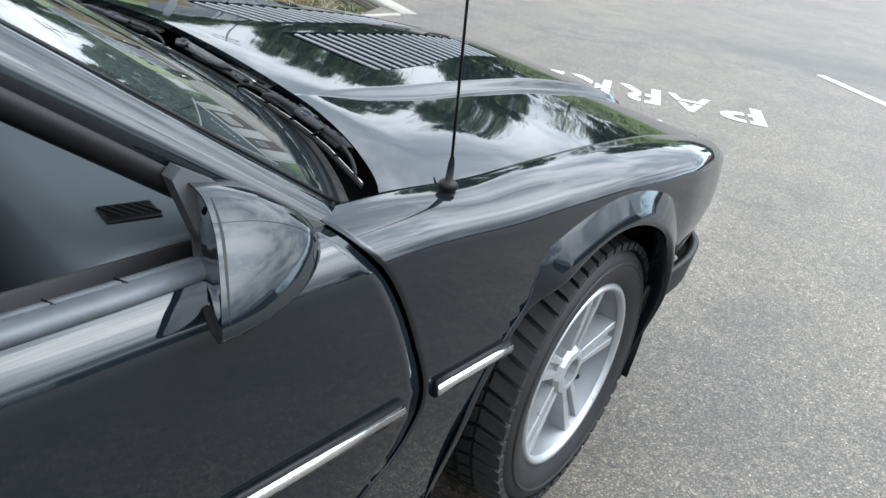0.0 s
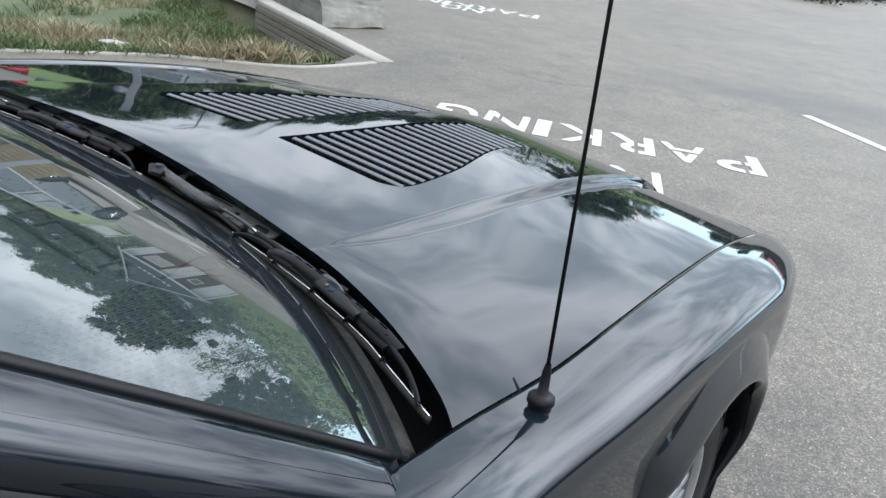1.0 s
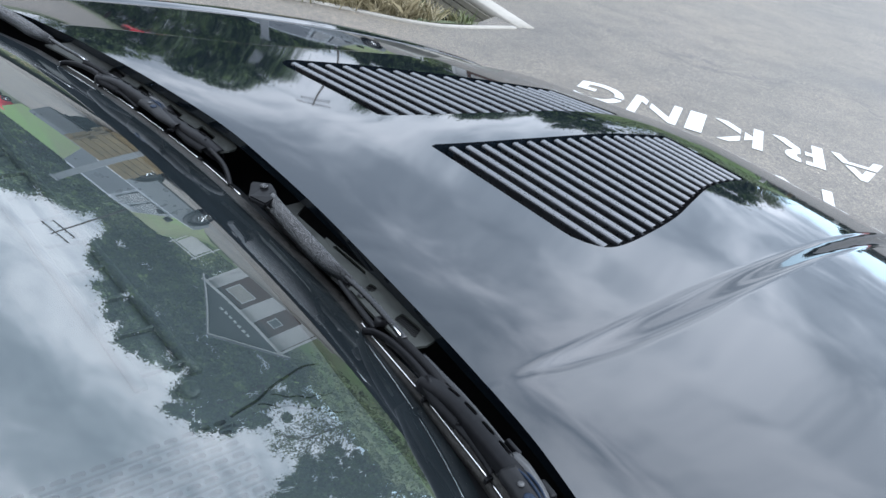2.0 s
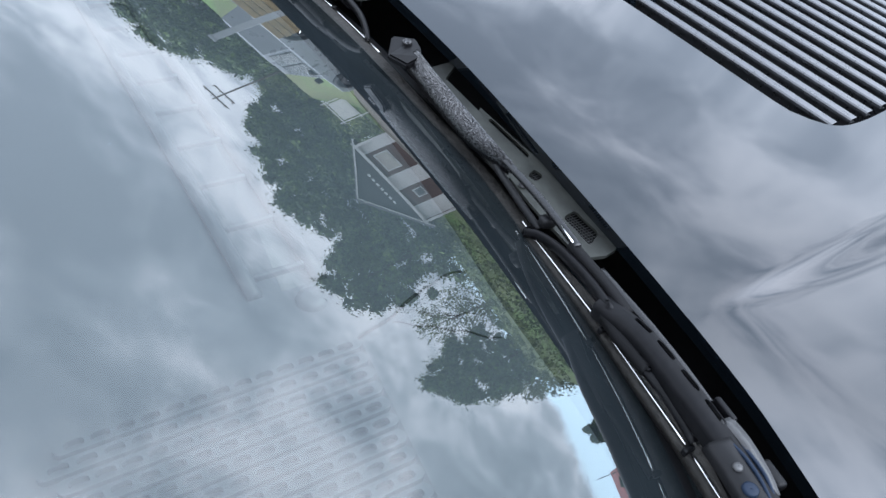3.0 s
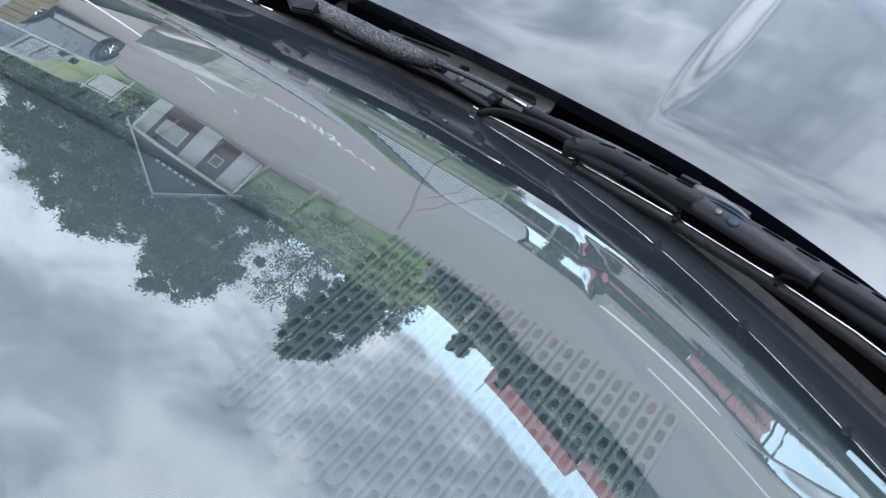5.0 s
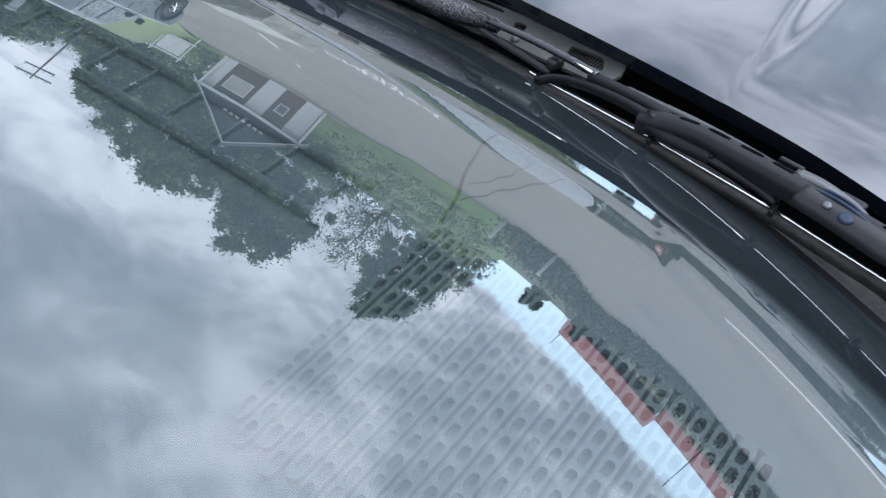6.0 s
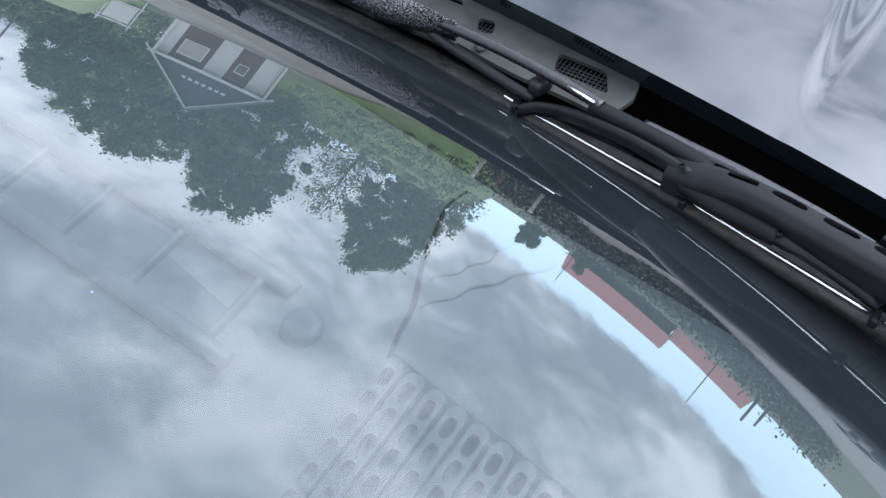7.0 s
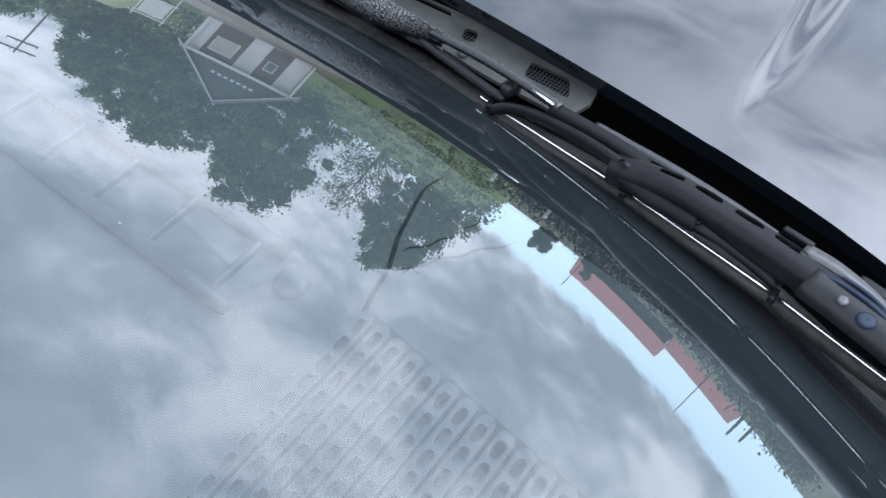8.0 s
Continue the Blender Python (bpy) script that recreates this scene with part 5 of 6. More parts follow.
def letter_mesh(ch):
    """One stencilled capital in a unit square, with the bridge of the stencil left bare."""
    cu = bpy.data.curves.new("letter", "FONT")
    cu.body, cu.size, cu.offset = ch, 1.0, 0.012
    ob = new("letter", cu)
    bpy.context.view_layer.update()
    me = bpy.data.meshes.new_from_object(ob.evaluated_get(bpy.context.evaluated_depsgraph_get()))
    bpy.data.objects.remove(ob)
    bm = bmesh.new()
    bm.from_mesh(me)
    xs, ys = [v.co.x for v in bm.verts], [v.co.y for v in bm.verts]
    bm.transform(Matrix.Diagonal((1 / (max(xs) - min(xs)), 1 / (max(ys) - min(ys)), 1, 1)) @ Matrix.Translation((-min(xs), -min(ys), 0)))
    if ch in STENCIL:
        axis, lo, hi = STENCIL[ch]
        no = Vector((1, 0, 0)) if axis == "x" else Vector((0, 1, 0))
        for k in (lo, hi):
            bmesh.ops.bisect_plane(bm, geom=bm.verts[:] + bm.edges[:] + bm.faces[:], plane_co=no * k, plane_no=no)
        bmesh.ops.delete(bm, geom=[f for f in bm.faces if lo < f.calc_center_median().dot(no) < hi], context="FACES")
    return bm


def lettering(text, at, up_dir, wide, high):
    """Painted capitals, one mesh a letter under the word."""
    u = Vector((up_dir.y, -up_dir.x, 0))
    word = thing("road_lettering", "worn white stencilled words painted on the asphalt", "road marking", at=Matrix(((u.x, up_dir.x, 0, at[0]), (u.y, up_dir.y, 0, at[1]), (0, 0, 1, 0.004), (0, 0, 0, 1))))
    word["kind"] = "structure"
    spans = [0.34 if ch == "I" else 1.0 for ch in text]
    gap = 0.17
    unit = wide / (sum(spans) + gap * (len(text) - 1))
    x = 0.0
    for ch, sp in zip(text, spans):
        bm = letter_mesh(ch)
        bm.transform(Matrix.Translation((x, 0, 0)) @ Matrix.Diagonal((unit * sp, high, 1, 1)))
        part("letter", bm, MARK, word, smooth=False)
        x += unit * (sp + gap)
    return word


def stroke(a, b, width=0.11):
    a, b = Vector((*a, 0)), Vector((*b, 0))
    n = (b - a).cross(Vector((0, 0, 1))).normalized() * width / 2
    k = max(2, int((b - a).length / 0.5))
    rows = [[p + n + Vector((0, 0, rise(p.x, p.y) + 0.004)), p - n + Vector((0, 0, rise(p.x, p.y) + 0.004))] for p in [a.lerp(b, i / k) for i in range(k + 1)]]
    bm = sheet(rows)
    bmesh.ops.recalc_face_normals(bm, faces=bm.faces)
    ob = part("road_line", bm, MARK)
    return tagged(ob, "white painted bay line on the asphalt", "road marking", kind="structure")


WORD_UP = Vector((0.44, -0.898, 0)).normalized()
lettering("PARKING", (-0.21, 4.50), WORD_UP, 2.26, 0.46)
lettering("NO", (-0.47, 3.42), WORD_UP, 0.66, 0.46)
lettering("PARKING", (-5.0, 9.45), WORD_UP, 2.1, 0.46)
lettering("NO", (-5.5, 8.75), WORD_UP, 0.62, 0.46)
stroke((-0.41, 6.62), (1.6, 4.98), 0.10)
stroke((0.62, 6.95), (3.4, 4.7), 0.10)
stroke((-7.3, 4.9), (-10.0, 9.9), 0.11)
stroke((-10.6, 11.0), (-14.5, 18.6), 0.11)


def make_bank():
    """Grass bay, sunk below the asphalt behind a grooved concrete wing wall."""
    rows = []
    for i in range(41):
        row = []
        for j in range(41):
            u, v = i / 40, j / 40
            a = Vector(BAY[0]).lerp(Vector((-5.1, 0.3)), v)
            if v < 0.75:
                a = Vector((lerp(v, [(0, -3.46), (0.3, -4.1), (0.55, -4.58), (0.75, -5.1)]), lerp(v, [(0, 4.16), (0.06, 3.2), (0.3, 2.5), (0.55, 1.47), (0.75, 0.3)])))
            else:
                a = Vector((-5.1, 0.3)).lerp(Vector((-11, -1.0)), (v - 0.75) / 0.25)
            b = Vector((-5.7, 4.8)).lerp(Vector((-9.5, 5.75)), v)
            p = a.lerp(b, u)
            dip = 0.27 * ease(-3.42, -4.4, p.x) * ease(0, 0.22, u)
            row.append((p.x, p.y, -dip - 0.004 + 0.05 * noise.noise((p.x * 2, p.y * 2, 0)) * ease(0, 0.1, u)))
        rows.append(row)
    bm = sheet(rows)
    bm.normal_update()
    if sum(f.normal.z for f in bm.faces) < 0:
        bmesh.ops.reverse_faces(bm, faces=bm.faces)
    ob = part("grass_bank", bm, GRASS)
    tagged(ob, "unmown green and straw-coloured grass bank", "grass", kind="structure")
    return rows


BANK = make_bank()


def make_tufts():
    rng = random.Random(5)
    verts, faces = [], []
    for _ in range(9000):
        i, j = rng.uniform(0, 39.9), rng.uniform(0, 39.9)
        if rng.random() < 0.45:
            i *= 0.5
        p = Vector(BANK[int(i)][int(j)]).lerp(Vector(BANK[min(40, int(i) + 1)][int(j)]), i % 1).lerp(Vector(BANK[int(i)][min(40, int(j) + 1)]), (j % 1) * 0.5)
        clump = noise.noise((p.x * 1.1, p.y * 1.1, 3))
        if clump < -0.12 or (p.x > -5.0 and 4.19 - (p.x + 3.4) * 0.272 - p.y < 0.55):
            continue
        for _ in range(4):
            q = p + Vector((rng.gauss(0, 0.03), rng.gauss(0, 0.03), -0.01))
            h = rng.uniform(0.05, 0.16) * (1 + 1.4 * max(0, clump))
            lean = Vector((rng.gauss(0, 0.5), rng.gauss(0, 0.5), 1)).normalized()
            w2 = Vector((rng.gauss(0, 1), rng.gauss(0, 1), 0)).normalized() * rng.uniform(0.003, 0.006)
            k = len(verts)
            verts += [q - w2, q + w2, q + lean * h * 0.6 + w2 * 0.7, q + lean * h + Vector((lean.x, lean.y, -0.1)) * h * 0.35, q + lean * h * 0.6 - w2 * 0.7]
            faces.append((k, k + 1, k + 2, k + 3, k + 4))
    me = bpy.data.meshes.new("grass_tufts")
    me.from_pydata(verts, [], faces)
    me.materials.append(BLADE)
    tagged(new("grass_tufts", me), "long tufts of green and yellow grass", "grass", kind="stuff")


make_tufts()


def make_wing_wall():
    a, b = Vector((-3.40, 4.19, 0)), Vector((-5.75, 4.83, 0))
    wall = thing("wing_wall", "weathered concrete wing wall with horizontal grooves", "retaining wall")
    d = (b - a).normalized()
    n = Vector((d.y, -d.x, 0))
    n = n if n.y < 0 else -n
    line = [a.lerp(b, i / 12) + Vector((0, 0, 0.01 + 0.12 * i / 12)) for i in range(13)]
    part("coping", sweep(line, [(-0.09, -0.08), (-0.09, -0.01), (-0.075, 0), (0.075, 0), (0.09, -0.01), (0.09, -0.08)]), KERB, wall)
    for k in range(6):
        z1 = -0.055 - 0.062 * k
        x0 = min(1.0, 0.10 + 0.115 * k)
        line = [a.lerp(b, x0 + (1 - x0) * i / 8) + n * 0.06 + Vector((0, 0, z1 + 0.12 * (x0 + (1 - x0) * i / 8))) for i in range(9)]
        part("course", sweep(line, [(-0.045, -0.050), (-0.045, -0.003), (-0.04, 0.0), (0.04, 0.0), (0.045, -0.003), (0.045, -0.050)]), TIMBER, wall, smooth=False)
    back_l = [a.lerp(b, 0.06 + 0.94 * i / 8) + n * 0.035 + Vector((0, 0, -0.2)) for i in range(9)]
    part("core", sweep(back_l, [(-0.03, -0.25), (-0.03, 0.15), (0.03, 0.15), (0.03, -0.25)]), DARK, wall)
    return wall


make_wing_wall()


def rough_block(name, sx, sy, sz, at, turn, seed, mat, label, cat):
    rng = random.Random(seed)
    bm = bmesh.new()
    bmesh.ops.create_cube(bm, size=1)
    bmesh.ops.subdivide_edges(bm, edges=bm.edges[:], cuts=7, use_grid_fill=True)
    for v in bm.verts:
        c = v.co.copy()
        v.co = Vector((c.x * sx * (1 - 0.12 * c.z), c.y * sy, (c.z + 0.5) * sz))
        k = noise.noise_vector((c.x * 2.2 + seed, c.y * 2.2, c.z * 2.2)) * 0.09 + noise.noise_vector((c.x * 7 + seed, c.y * 7, c.z * 7)) * 0.03
        v.co += k * min(sx, sz)
    m = Matrix.Translation(at) @ Matrix.Rotation(turn, 4, "Z")
    bm.transform(m)
    ob = part(name, bm, mat, smooth=False)
    return tagged(ob, label, cat)


rough_block("boulder", 1.6, 0.78, 0.36, (-5.55, 5.44, 0.02), -0.285, 3, STONE, "large squared grey granite boulder with a mossy face", "boulder")
rough_block("stone", 0.22, 0.14, 0.10, (-4.95, 2.55, -0.16), 0.3, 8, KERB, "small pale stone lying in the grass", "stone")
kerb_line = [(-4.9, 0.75, 0.0), (-4.58, 1.47, 0.0), (-4.1, 2.5, 0.0), (-3.6, 3.05, 0.0), (-3.44, 3.4, 0.0), (-3.40, 4.05, 0.0)]
kerb_bm = sweep(spline(kerb_line, 40), [(-0.03, -0.1), (-0.03, 0.008), (-0.022, 0.014), (0.022, 0.014), (0.03, 0.008), (0.03, -0.1)])
tagged(part("kerb", kerb_bm, KERB), "pale worn concrete edging at the grass", "kerb", kind="structure")


# ---------------------------------------------------------------- surroundings
lawn_rows = []
for k in range(53):
    az = -64 + k
    row = []
    for f in (0.0, 1.5, 3.0, 6.0, 9.0, 12.0):
        r = rim_of_lot(az) + 0.1 + f
        x, y = r * math.sin(radians(az)), r * math.cos(radians(az))
        row.append((x, y, rise(x, y) + 0.012 + f * (0.21 * ease(-38.0, -34.5, az) * ease(-13, -19, az) + 0.15 * ease(-46.5, -49, az))))
    lawn_rows.append(row)
lawn_bm = sheet(lawn_rows)
bmesh.ops.recalc_face_normals(lawn_bm, faces=lawn_bm.faces)
tagged(part("lawn", lawn_bm, LAWN), "mown bright green lawn verge", "grass", kind="structure")


def place(az, dist, z=0.0):
    a = radians(az)
    x, y = 0.3 + dist * math.sin(a), -0.7 + dist * math.cos(a)
    return Vector((x, y, rise(x, y) + z))


def facing(az, dist, z=0.0, turn=0.0):
    """A pose at that bearing whose -y side faces the car."""
    return Matrix.Translation(place(az, dist, z)) @ Matrix.Rotation(radians(-az + turn), 4, "Z")


def make_kiosk():
    """Low timber kiosk with a gabled porch, white panels and a dark sign board in the gable."""
    k = thing("kiosk", "small gabled timber building with white panels and dark sign gable", "building", at=facing(-39.0, 38.0))
    W, H, A = 2.95, 2.2, 4.25
    part("wall", box(2 * W, 3.6, H, (0, 2.0, H / 2)), BROWN, k, smooth=False)
    for x0, x1 in ((-2.9, -2.2), (-0.45, 0.55), (1.75, 2.75)):
        part("white_panel", box(x1 - x0, 0.05, H - 0.05, ((x0 + x1) / 2, 0.17, H / 2), 0.01), WHITE, k, smooth=False)
    w1 = part("window", box(1.1, 0.06, 0.75, (-1.35, 0.16, 1.35), 0.01), SAND, k, "shuttered pale window", smooth=False)
    part("window_frame", box(1.25, 0.04, 0.9, (-1.35, 0.175, 1.35), 0.01), WHITE, w1, smooth=False)
    w2 = part("window", box(0.45, 0.06, 0.45, (1.1, 0.16, 1.25), 0.01), PANE, k, smooth=False)
    part("window_frame", box(0.58, 0.04, 0.58, (1.1, 0.175, 1.25), 0.01), WHITE, w2, smooth=False)
    part("gable", prism([(-W - 0.1, 0), (W + 0.1, 0), (0, A - H)], 0.12, m=Matrix.Translation((0, 0.05, H)) @ Matrix.Rotation(radians(90), 4, "X")), SIGNB, k, "dark sign board", smooth=False)
    for s in (1, -1):
        line = [(s * (W + 0.35), -0.12, H - 0.25), (0, -0.12, A + 0.02)]
        part("barge_board", sweep(line, [(-0.03, -0.1), (-0.03, 0.1), (0.03, 0.1), (0.03, -0.1)], up=(0, -1, 0)), WHITE, k, smooth=False)
        rows = [[(s * (W + 0.4), y, H - 0.2), (0, y, A + 0.12)] for y in (-0.2, 3.9)]
        part("roof", sheet(rows, 0.08), ROOF, k, smooth=False)
        part("post", box(0.14, 0.14, H, (s * (W - 0.1), -0.1, H / 2), 0.01), WHITE, k, smooth=False)
    part("eave_board", box(2 * W + 0.3, 0.06, 0.16, (0, -0.09, H), 0.01), WHITE, k, smooth=False)
    for i in range(7):
        part("sign_bar", box(0.2, 0.02, 0.12, (-0.95 + 0.34 * i, -0.09, H + 0.62)), WHITE, k, "pale unreadable sign letters", smooth=False)
    part("kerb_strip", box(2 * W + 1.5, 0.15, 0.14, (0.4, -0.7, 0.05), 0.02), KERB, k, smooth=False)


make_kiosk()


def make_notice():
    n = thing("notice_frame", "white framed notice panel on posts", "sign", at=facing(-46.7, 36.0))
    part("panel", box(1.15, 0.05, 0.9, (0, 0, 0.95), 0.01), WHITE, n, smooth=False)
    for x in (-0.68, 0.68):
        part("post", box(0.07, 0.07, 1.75, (x, 0, 0.85), 0.01), WHITE, n, smooth=False)
    for z in (0.45, 1.5):
        part("rail", box(1.6, 0.06, 0.07, (0, 0, z), 0.01), WHITE, n, smooth=False)


make_notice()


def loft(sections):
    """Rings of equal length joined to a closed body."""
    bm = bmesh.new()
    rings = [[bm.verts.new(p) for p in r] for r in sections]
    n = len(rings[0])
    for a, b in zip(rings, rings[1:]):
        for i in range(n):
            bm.faces.new((a[i], a[(i + 1) % n], b[(i + 1) % n], b[i]))
    bm.faces.new(rings[0]), bm.faces.new(rings[-1][::-1])
    bmesh.ops.recalc_face_normals(bm, faces=bm.faces)
    return bm


def side_body(profile, half, tuck):
    """A vehicle body from a side outline (along, up), with the flanks drawn in towards the top."""
    rows = []
    for u in (-1, -0.97, -0.8, 0, 0.8, 0.97, 1):
        rows.append([(y, u * half * (1 - tuck * max(0, z - 0.9)), z - (0.03 if abs(u) == 1 else 0)) for y, z in profile])
    return loft(rows)


def make_road_wheel(v, along, side, r):
    wh = new("wheel")
    wh.parent = v
    wh.matrix_basis = Matrix.Translation((along, side, r)) @ Matrix.Rotation(radians(90 if side > 0 else -90), 4, "Z")
    part("tyre", lathe([(-0.1, r * 0.6), (-0.11, r * 0.85), (-0.09, r * 0.97), (0.07, r), (0.1, r * 0.95), (0.12, r * 0.8), (0.11, r * 0.62)], 32), RUBBER, wh)
    rim = part("rim", lathe([(0.06, r * 0.62), (0.115, r * 0.64), (0.118, r * 0.6), (0.07, r * 0.56), (0.05, r * 0.2)], 32), DARK, wh)
    for k in range(8):
        a = k * math.pi / 4
        part("spoke", box(0.03, r * 0.13, r * 0.5, (0.105, r * 0.33 * math.sin(a), r * 0.33 * math.cos(a)), 0.008, Matrix.Rotation(-a, 4, "X")), CHROME, rim)
    part("hub", lathe([(0.05, r * 0.2), (0.12, r * 0.17), (0.125, 0.001)], 16), CHROME, rim)


def make_pickup():
    rear, front, size = place(-54.8, 13.9), place(-48.9, 16.9), 0.88
    d = (front - rear).normalized()
    rear += Vector((-d.y, d.x, 0)) * 0.82
    m = Matrix(((d.x, -d.y, 0, rear.x), (d.y, d.x, 0, rear.y), (0, 0, 1, rear.z), (0, 0, 0, 1))) @ Matrix.Diagonal((size, size, size, 1))
    v = thing("pickup_truck", "gunmetal-grey crew-cab pickup truck parked on the asphalt", "pickup truck", at=m)
    wb, r = 3.75, 0.38
    low = 0.45
    body = [(-1.1, low + 0.1), (-1.12, 1.0), (-1.1, 1.12), (wb * 0.24, 1.12), (wb * 0.25, 1.12), (wb * 0.85, 1.10), (wb + 0.75, 1.02), (wb + 0.88, 0.85), (wb + 0.9, low + 0.1), (wb + 0.5, low), (wb - 0.5, low), (0.5, low), (-0.5, low)]
    part("body", side_body(body, 0.98, 0.05), SILVER, v, smooth=False)
    cab = [(wb * 0.26, 1.11), (wb * 0.28, 1.80), (wb * 0.34, 1.86), (wb * 0.66, 1.84), (wb * 0.90, 1.11)]
    part("cab", side_body(cab, 0.93, 0.22), SILVER, v, smooth=False)
    for s in (-1, 1):
        for a0, a1, t0, t1 in ((0.31, 0.50, 0.32, 0.50), (0.53, 0.83, 0.53, 0.665)):
            rows = [[(wb * a0, s * 0.905, 1.17), (wb * a1, s * 0.905, 1.17)], [(wb * t0, s * 0.775, 1.73), (wb * t1, s * 0.775, 1.73)]]
            part("side_window", sheet(rows, 0.012), PANE, v, "dark tinted side window", smooth=False)
        for al in (0.0, wb):
            make_road_wheel(v, al, s * 0.93, r)
            arch = [(al + 0.5 * math.cos(radians(q)), s * 0.985, r + 0.05 + 0.5 * math.sin(radians(q))) for q in range(-5, 186, 10)]
            part("arch_trim", tube(arch, 0.085, 8), TRIM, v)
            # dark disc laid on the flank as the shade inside the wheel opening
            well = lathe([(0.0, 0.001), (0.0, 0.5), (-0.02, 0.5), (-0.02, 0.001)], 28)
            well.transform(Matrix.Translation((al, s * 0.99, r + 0.03)) @ Matrix.Rotation(radians(90), 4, "Z"))
            part("wheel_well_shade", well, DARK, v)
        part("door_mirror", box(0.12, 0.16, 0.2, (wb * 0.80, s * 1.05, 1.28), 0.03), TRIM, v)
        part("headlight", box(0.12, 0.3, 0.16, (wb + 0.83, s * 0.75, 0.88), 0.03), WHITE, v)
        part("sill_step", box(wb - 1.1, 0.14, 0.06, (wb / 2, s * 0.98, 0.42), 0.02), TRIM, v)
    part("windscreen", sheet([[(wb * 0.895, -0.85, 1.15), (wb * 0.895, 0.85, 1.15)], [(wb * 0.68, -0.72, 1.80), (wb * 0.68, 0.72, 1.80)]], 0.012), PANE, v, smooth=False)
    part("front_bumper", box(0.18, 1.9, 0.22, (wb + 0.9, 0, 0.58), 0.05), CHROME, v)
    part("grille", box(0.06, 1.2, 0.3, (wb + 0.89, 0, 0.86), 0.02), TRIM, v)


make_pickup()


def make_small_car(az, dist, turn, mat, label):
    v = thing("parked_car", label, "car", at=facing(az, dist, 0, turn))
    prof = [(-2.1, 0.35), (-2.15, 0.75), (-1.9, 0.95), (-1.2, 1.02), (-0.5, 1.45), (1.0, 1.48), (1.9, 1.05), (2.05, 0.7), (2.05, 0.35)]
    part("body", side_body(prof, 0.86, 0.25), mat, v, smooth=False)
    for s in (-1, 1):
        part("side_window", sheet([[(-0.9, s * 0.80, 1.04), (1.4, s * 0.80, 1.06)], [(-0.4, s * 0.745, 1.38), (0.95, s * 0.745, 1.41)]], 0.01), PANE, v, smooth=False)
        part("headlight", box(0.10, 0.28, 0.12, (-2.08, s * 0.58, 0.74), 0.03), WHITE, v)
        part("tail_light", box(0.08, 0.22, 0.16, (2.03, s * 0.62, 0.78), 0.03), REDP, v, "red tail light")
        for al in (-1.3, 1.3):
            make_road_wheel(v, al, s * 0.78, 0.31)
    part("front_bumper", box(0.16, 1.6, 0.2, (-2.1, 0, 0.5), 0.05), TRIM, v)
    part("rear_bumper", box(0.16, 1.6, 0.2, (2.05, 0, 0.5), 0.05), TRIM, v)
    return v


make_small_car(-63.0, 50.0, 25, REDP, "red hatchback parked on the far asphalt")


def make_lumber():
    st = thing("lumber_stack", "stack of orange-brown timber beside the truck", "timber stack", at=facing(-57.2, 13.0, 0, 12))
    rng = random.Random(2)
    for layer in range(6):
        for k in range(5):
            part("beam", box(1.05 + rng.uniform(-0.06, 0.06), 0.19, 0.15, (rng.uniform(-0.04, 0.04), -0.5 + 0.22 * k, 0.085 + 0.16 * layer), 0.012, Matrix.Rotation(rng.uniform(-0.04, 0.04), 4, "Z")), YELLOW, st, smooth=False)
    p = thing("grey_post", "weathered grey timber post on the verge", "post", at=facing(-56.4, 11.3))
    part("shaft", box(0.12, 0.12, 1.86, (0, 0, 0.91), 0.015), GREYW, p, smooth=False)
    part("cap", box(0.15, 0.15, 0.05, (0, 0, 1.86), 0.01), GREYW, p, smooth=False)


make_lumber()


def make_block(az, dist, wide, deep, high, floors, bays, wall_mat, roof_mat, label, turn=0.0, z=0.0, gable=True, frame_mat=WHITE):
    b = thing("house", label, "building", at=facing(az, dist, z, turn))
    part("wall", box(wide, deep, high, (0, deep / 2, high / 2)), wall_mat, b, smooth=False)
    if gable:
        rows = [[(x, -0.4, high - 0.05), (x, deep / 2, high + deep * 0.28), (x, deep + 0.4, high - 0.05)] for x in (-wide / 2 - 0.4, wide / 2 + 0.4)]
        part("roof", sheet(rows, 0.15), roof_mat, b, smooth=False)
    else:
        part("roof", box(wide + 0.4, deep + 0.4, 0.3, (0, deep / 2, high + 0.15)), roof_mat, b, smooth=False)
    for f in range(floors):
        for k in range(bays):
            x, zz = -wide / 2 + wide * (k + 0.5) / bays, high * (f + 0.55) / floors
            w1, h1 = wide / bays * 0.5, high / floors * 0.5
            win = part("window", box(w1, 0.06, h1, (x, -0.02, zz)), PANE, b, smooth=False)
            bm = box(w1 + 0.16, 0.08, 0.08, (x, -0.04, zz + h1 / 2))
            box(w1 + 0.16, 0.08, 0.08, (x, -0.04, zz - h1 / 2), bm=bm)
            for sx in (-1, 1):
                box(0.08, 0.08, h1, (x + sx * w1 / 2, -0.04, zz), bm=bm)
            part("frame", bm, frame_mat, win, smooth=False)
    return b


make_block(-63.5, 74, 15, 8, 7.6, 3, 7, GREYW, ROOF, "long grey three-storey building with white-framed windows", 10)
make_block(-2.8, 96, 17, 7, 1.9, 1, 6, SIGNB, REDROOF, "long low dark-walled waterside building with a dull red roof", 0, -0.7, frame_mat=SIGNB)
make_block(6.4, 99, 13, 7, 1.75, 1, 5, SIGNB, REDROOF, "low dark waterside building with a faded red roof", 6, -2.0, frame_mat=SIGNB)
make_block(38, 58, 26, 9, 5.0, 2, 9, BROWN, ROOF, "long dark brown two-storey building beyond the lot", -4)
make_block(64, 56, 16, 9, 4.4, 1, 6, GREYW, ROOF, "grey single-storey building beyond the lot", 6)
make_block(-50.8, 66, 5, 4, 2.4, 1, 2, WHITE, ROOF, "small white house in front of the trees")


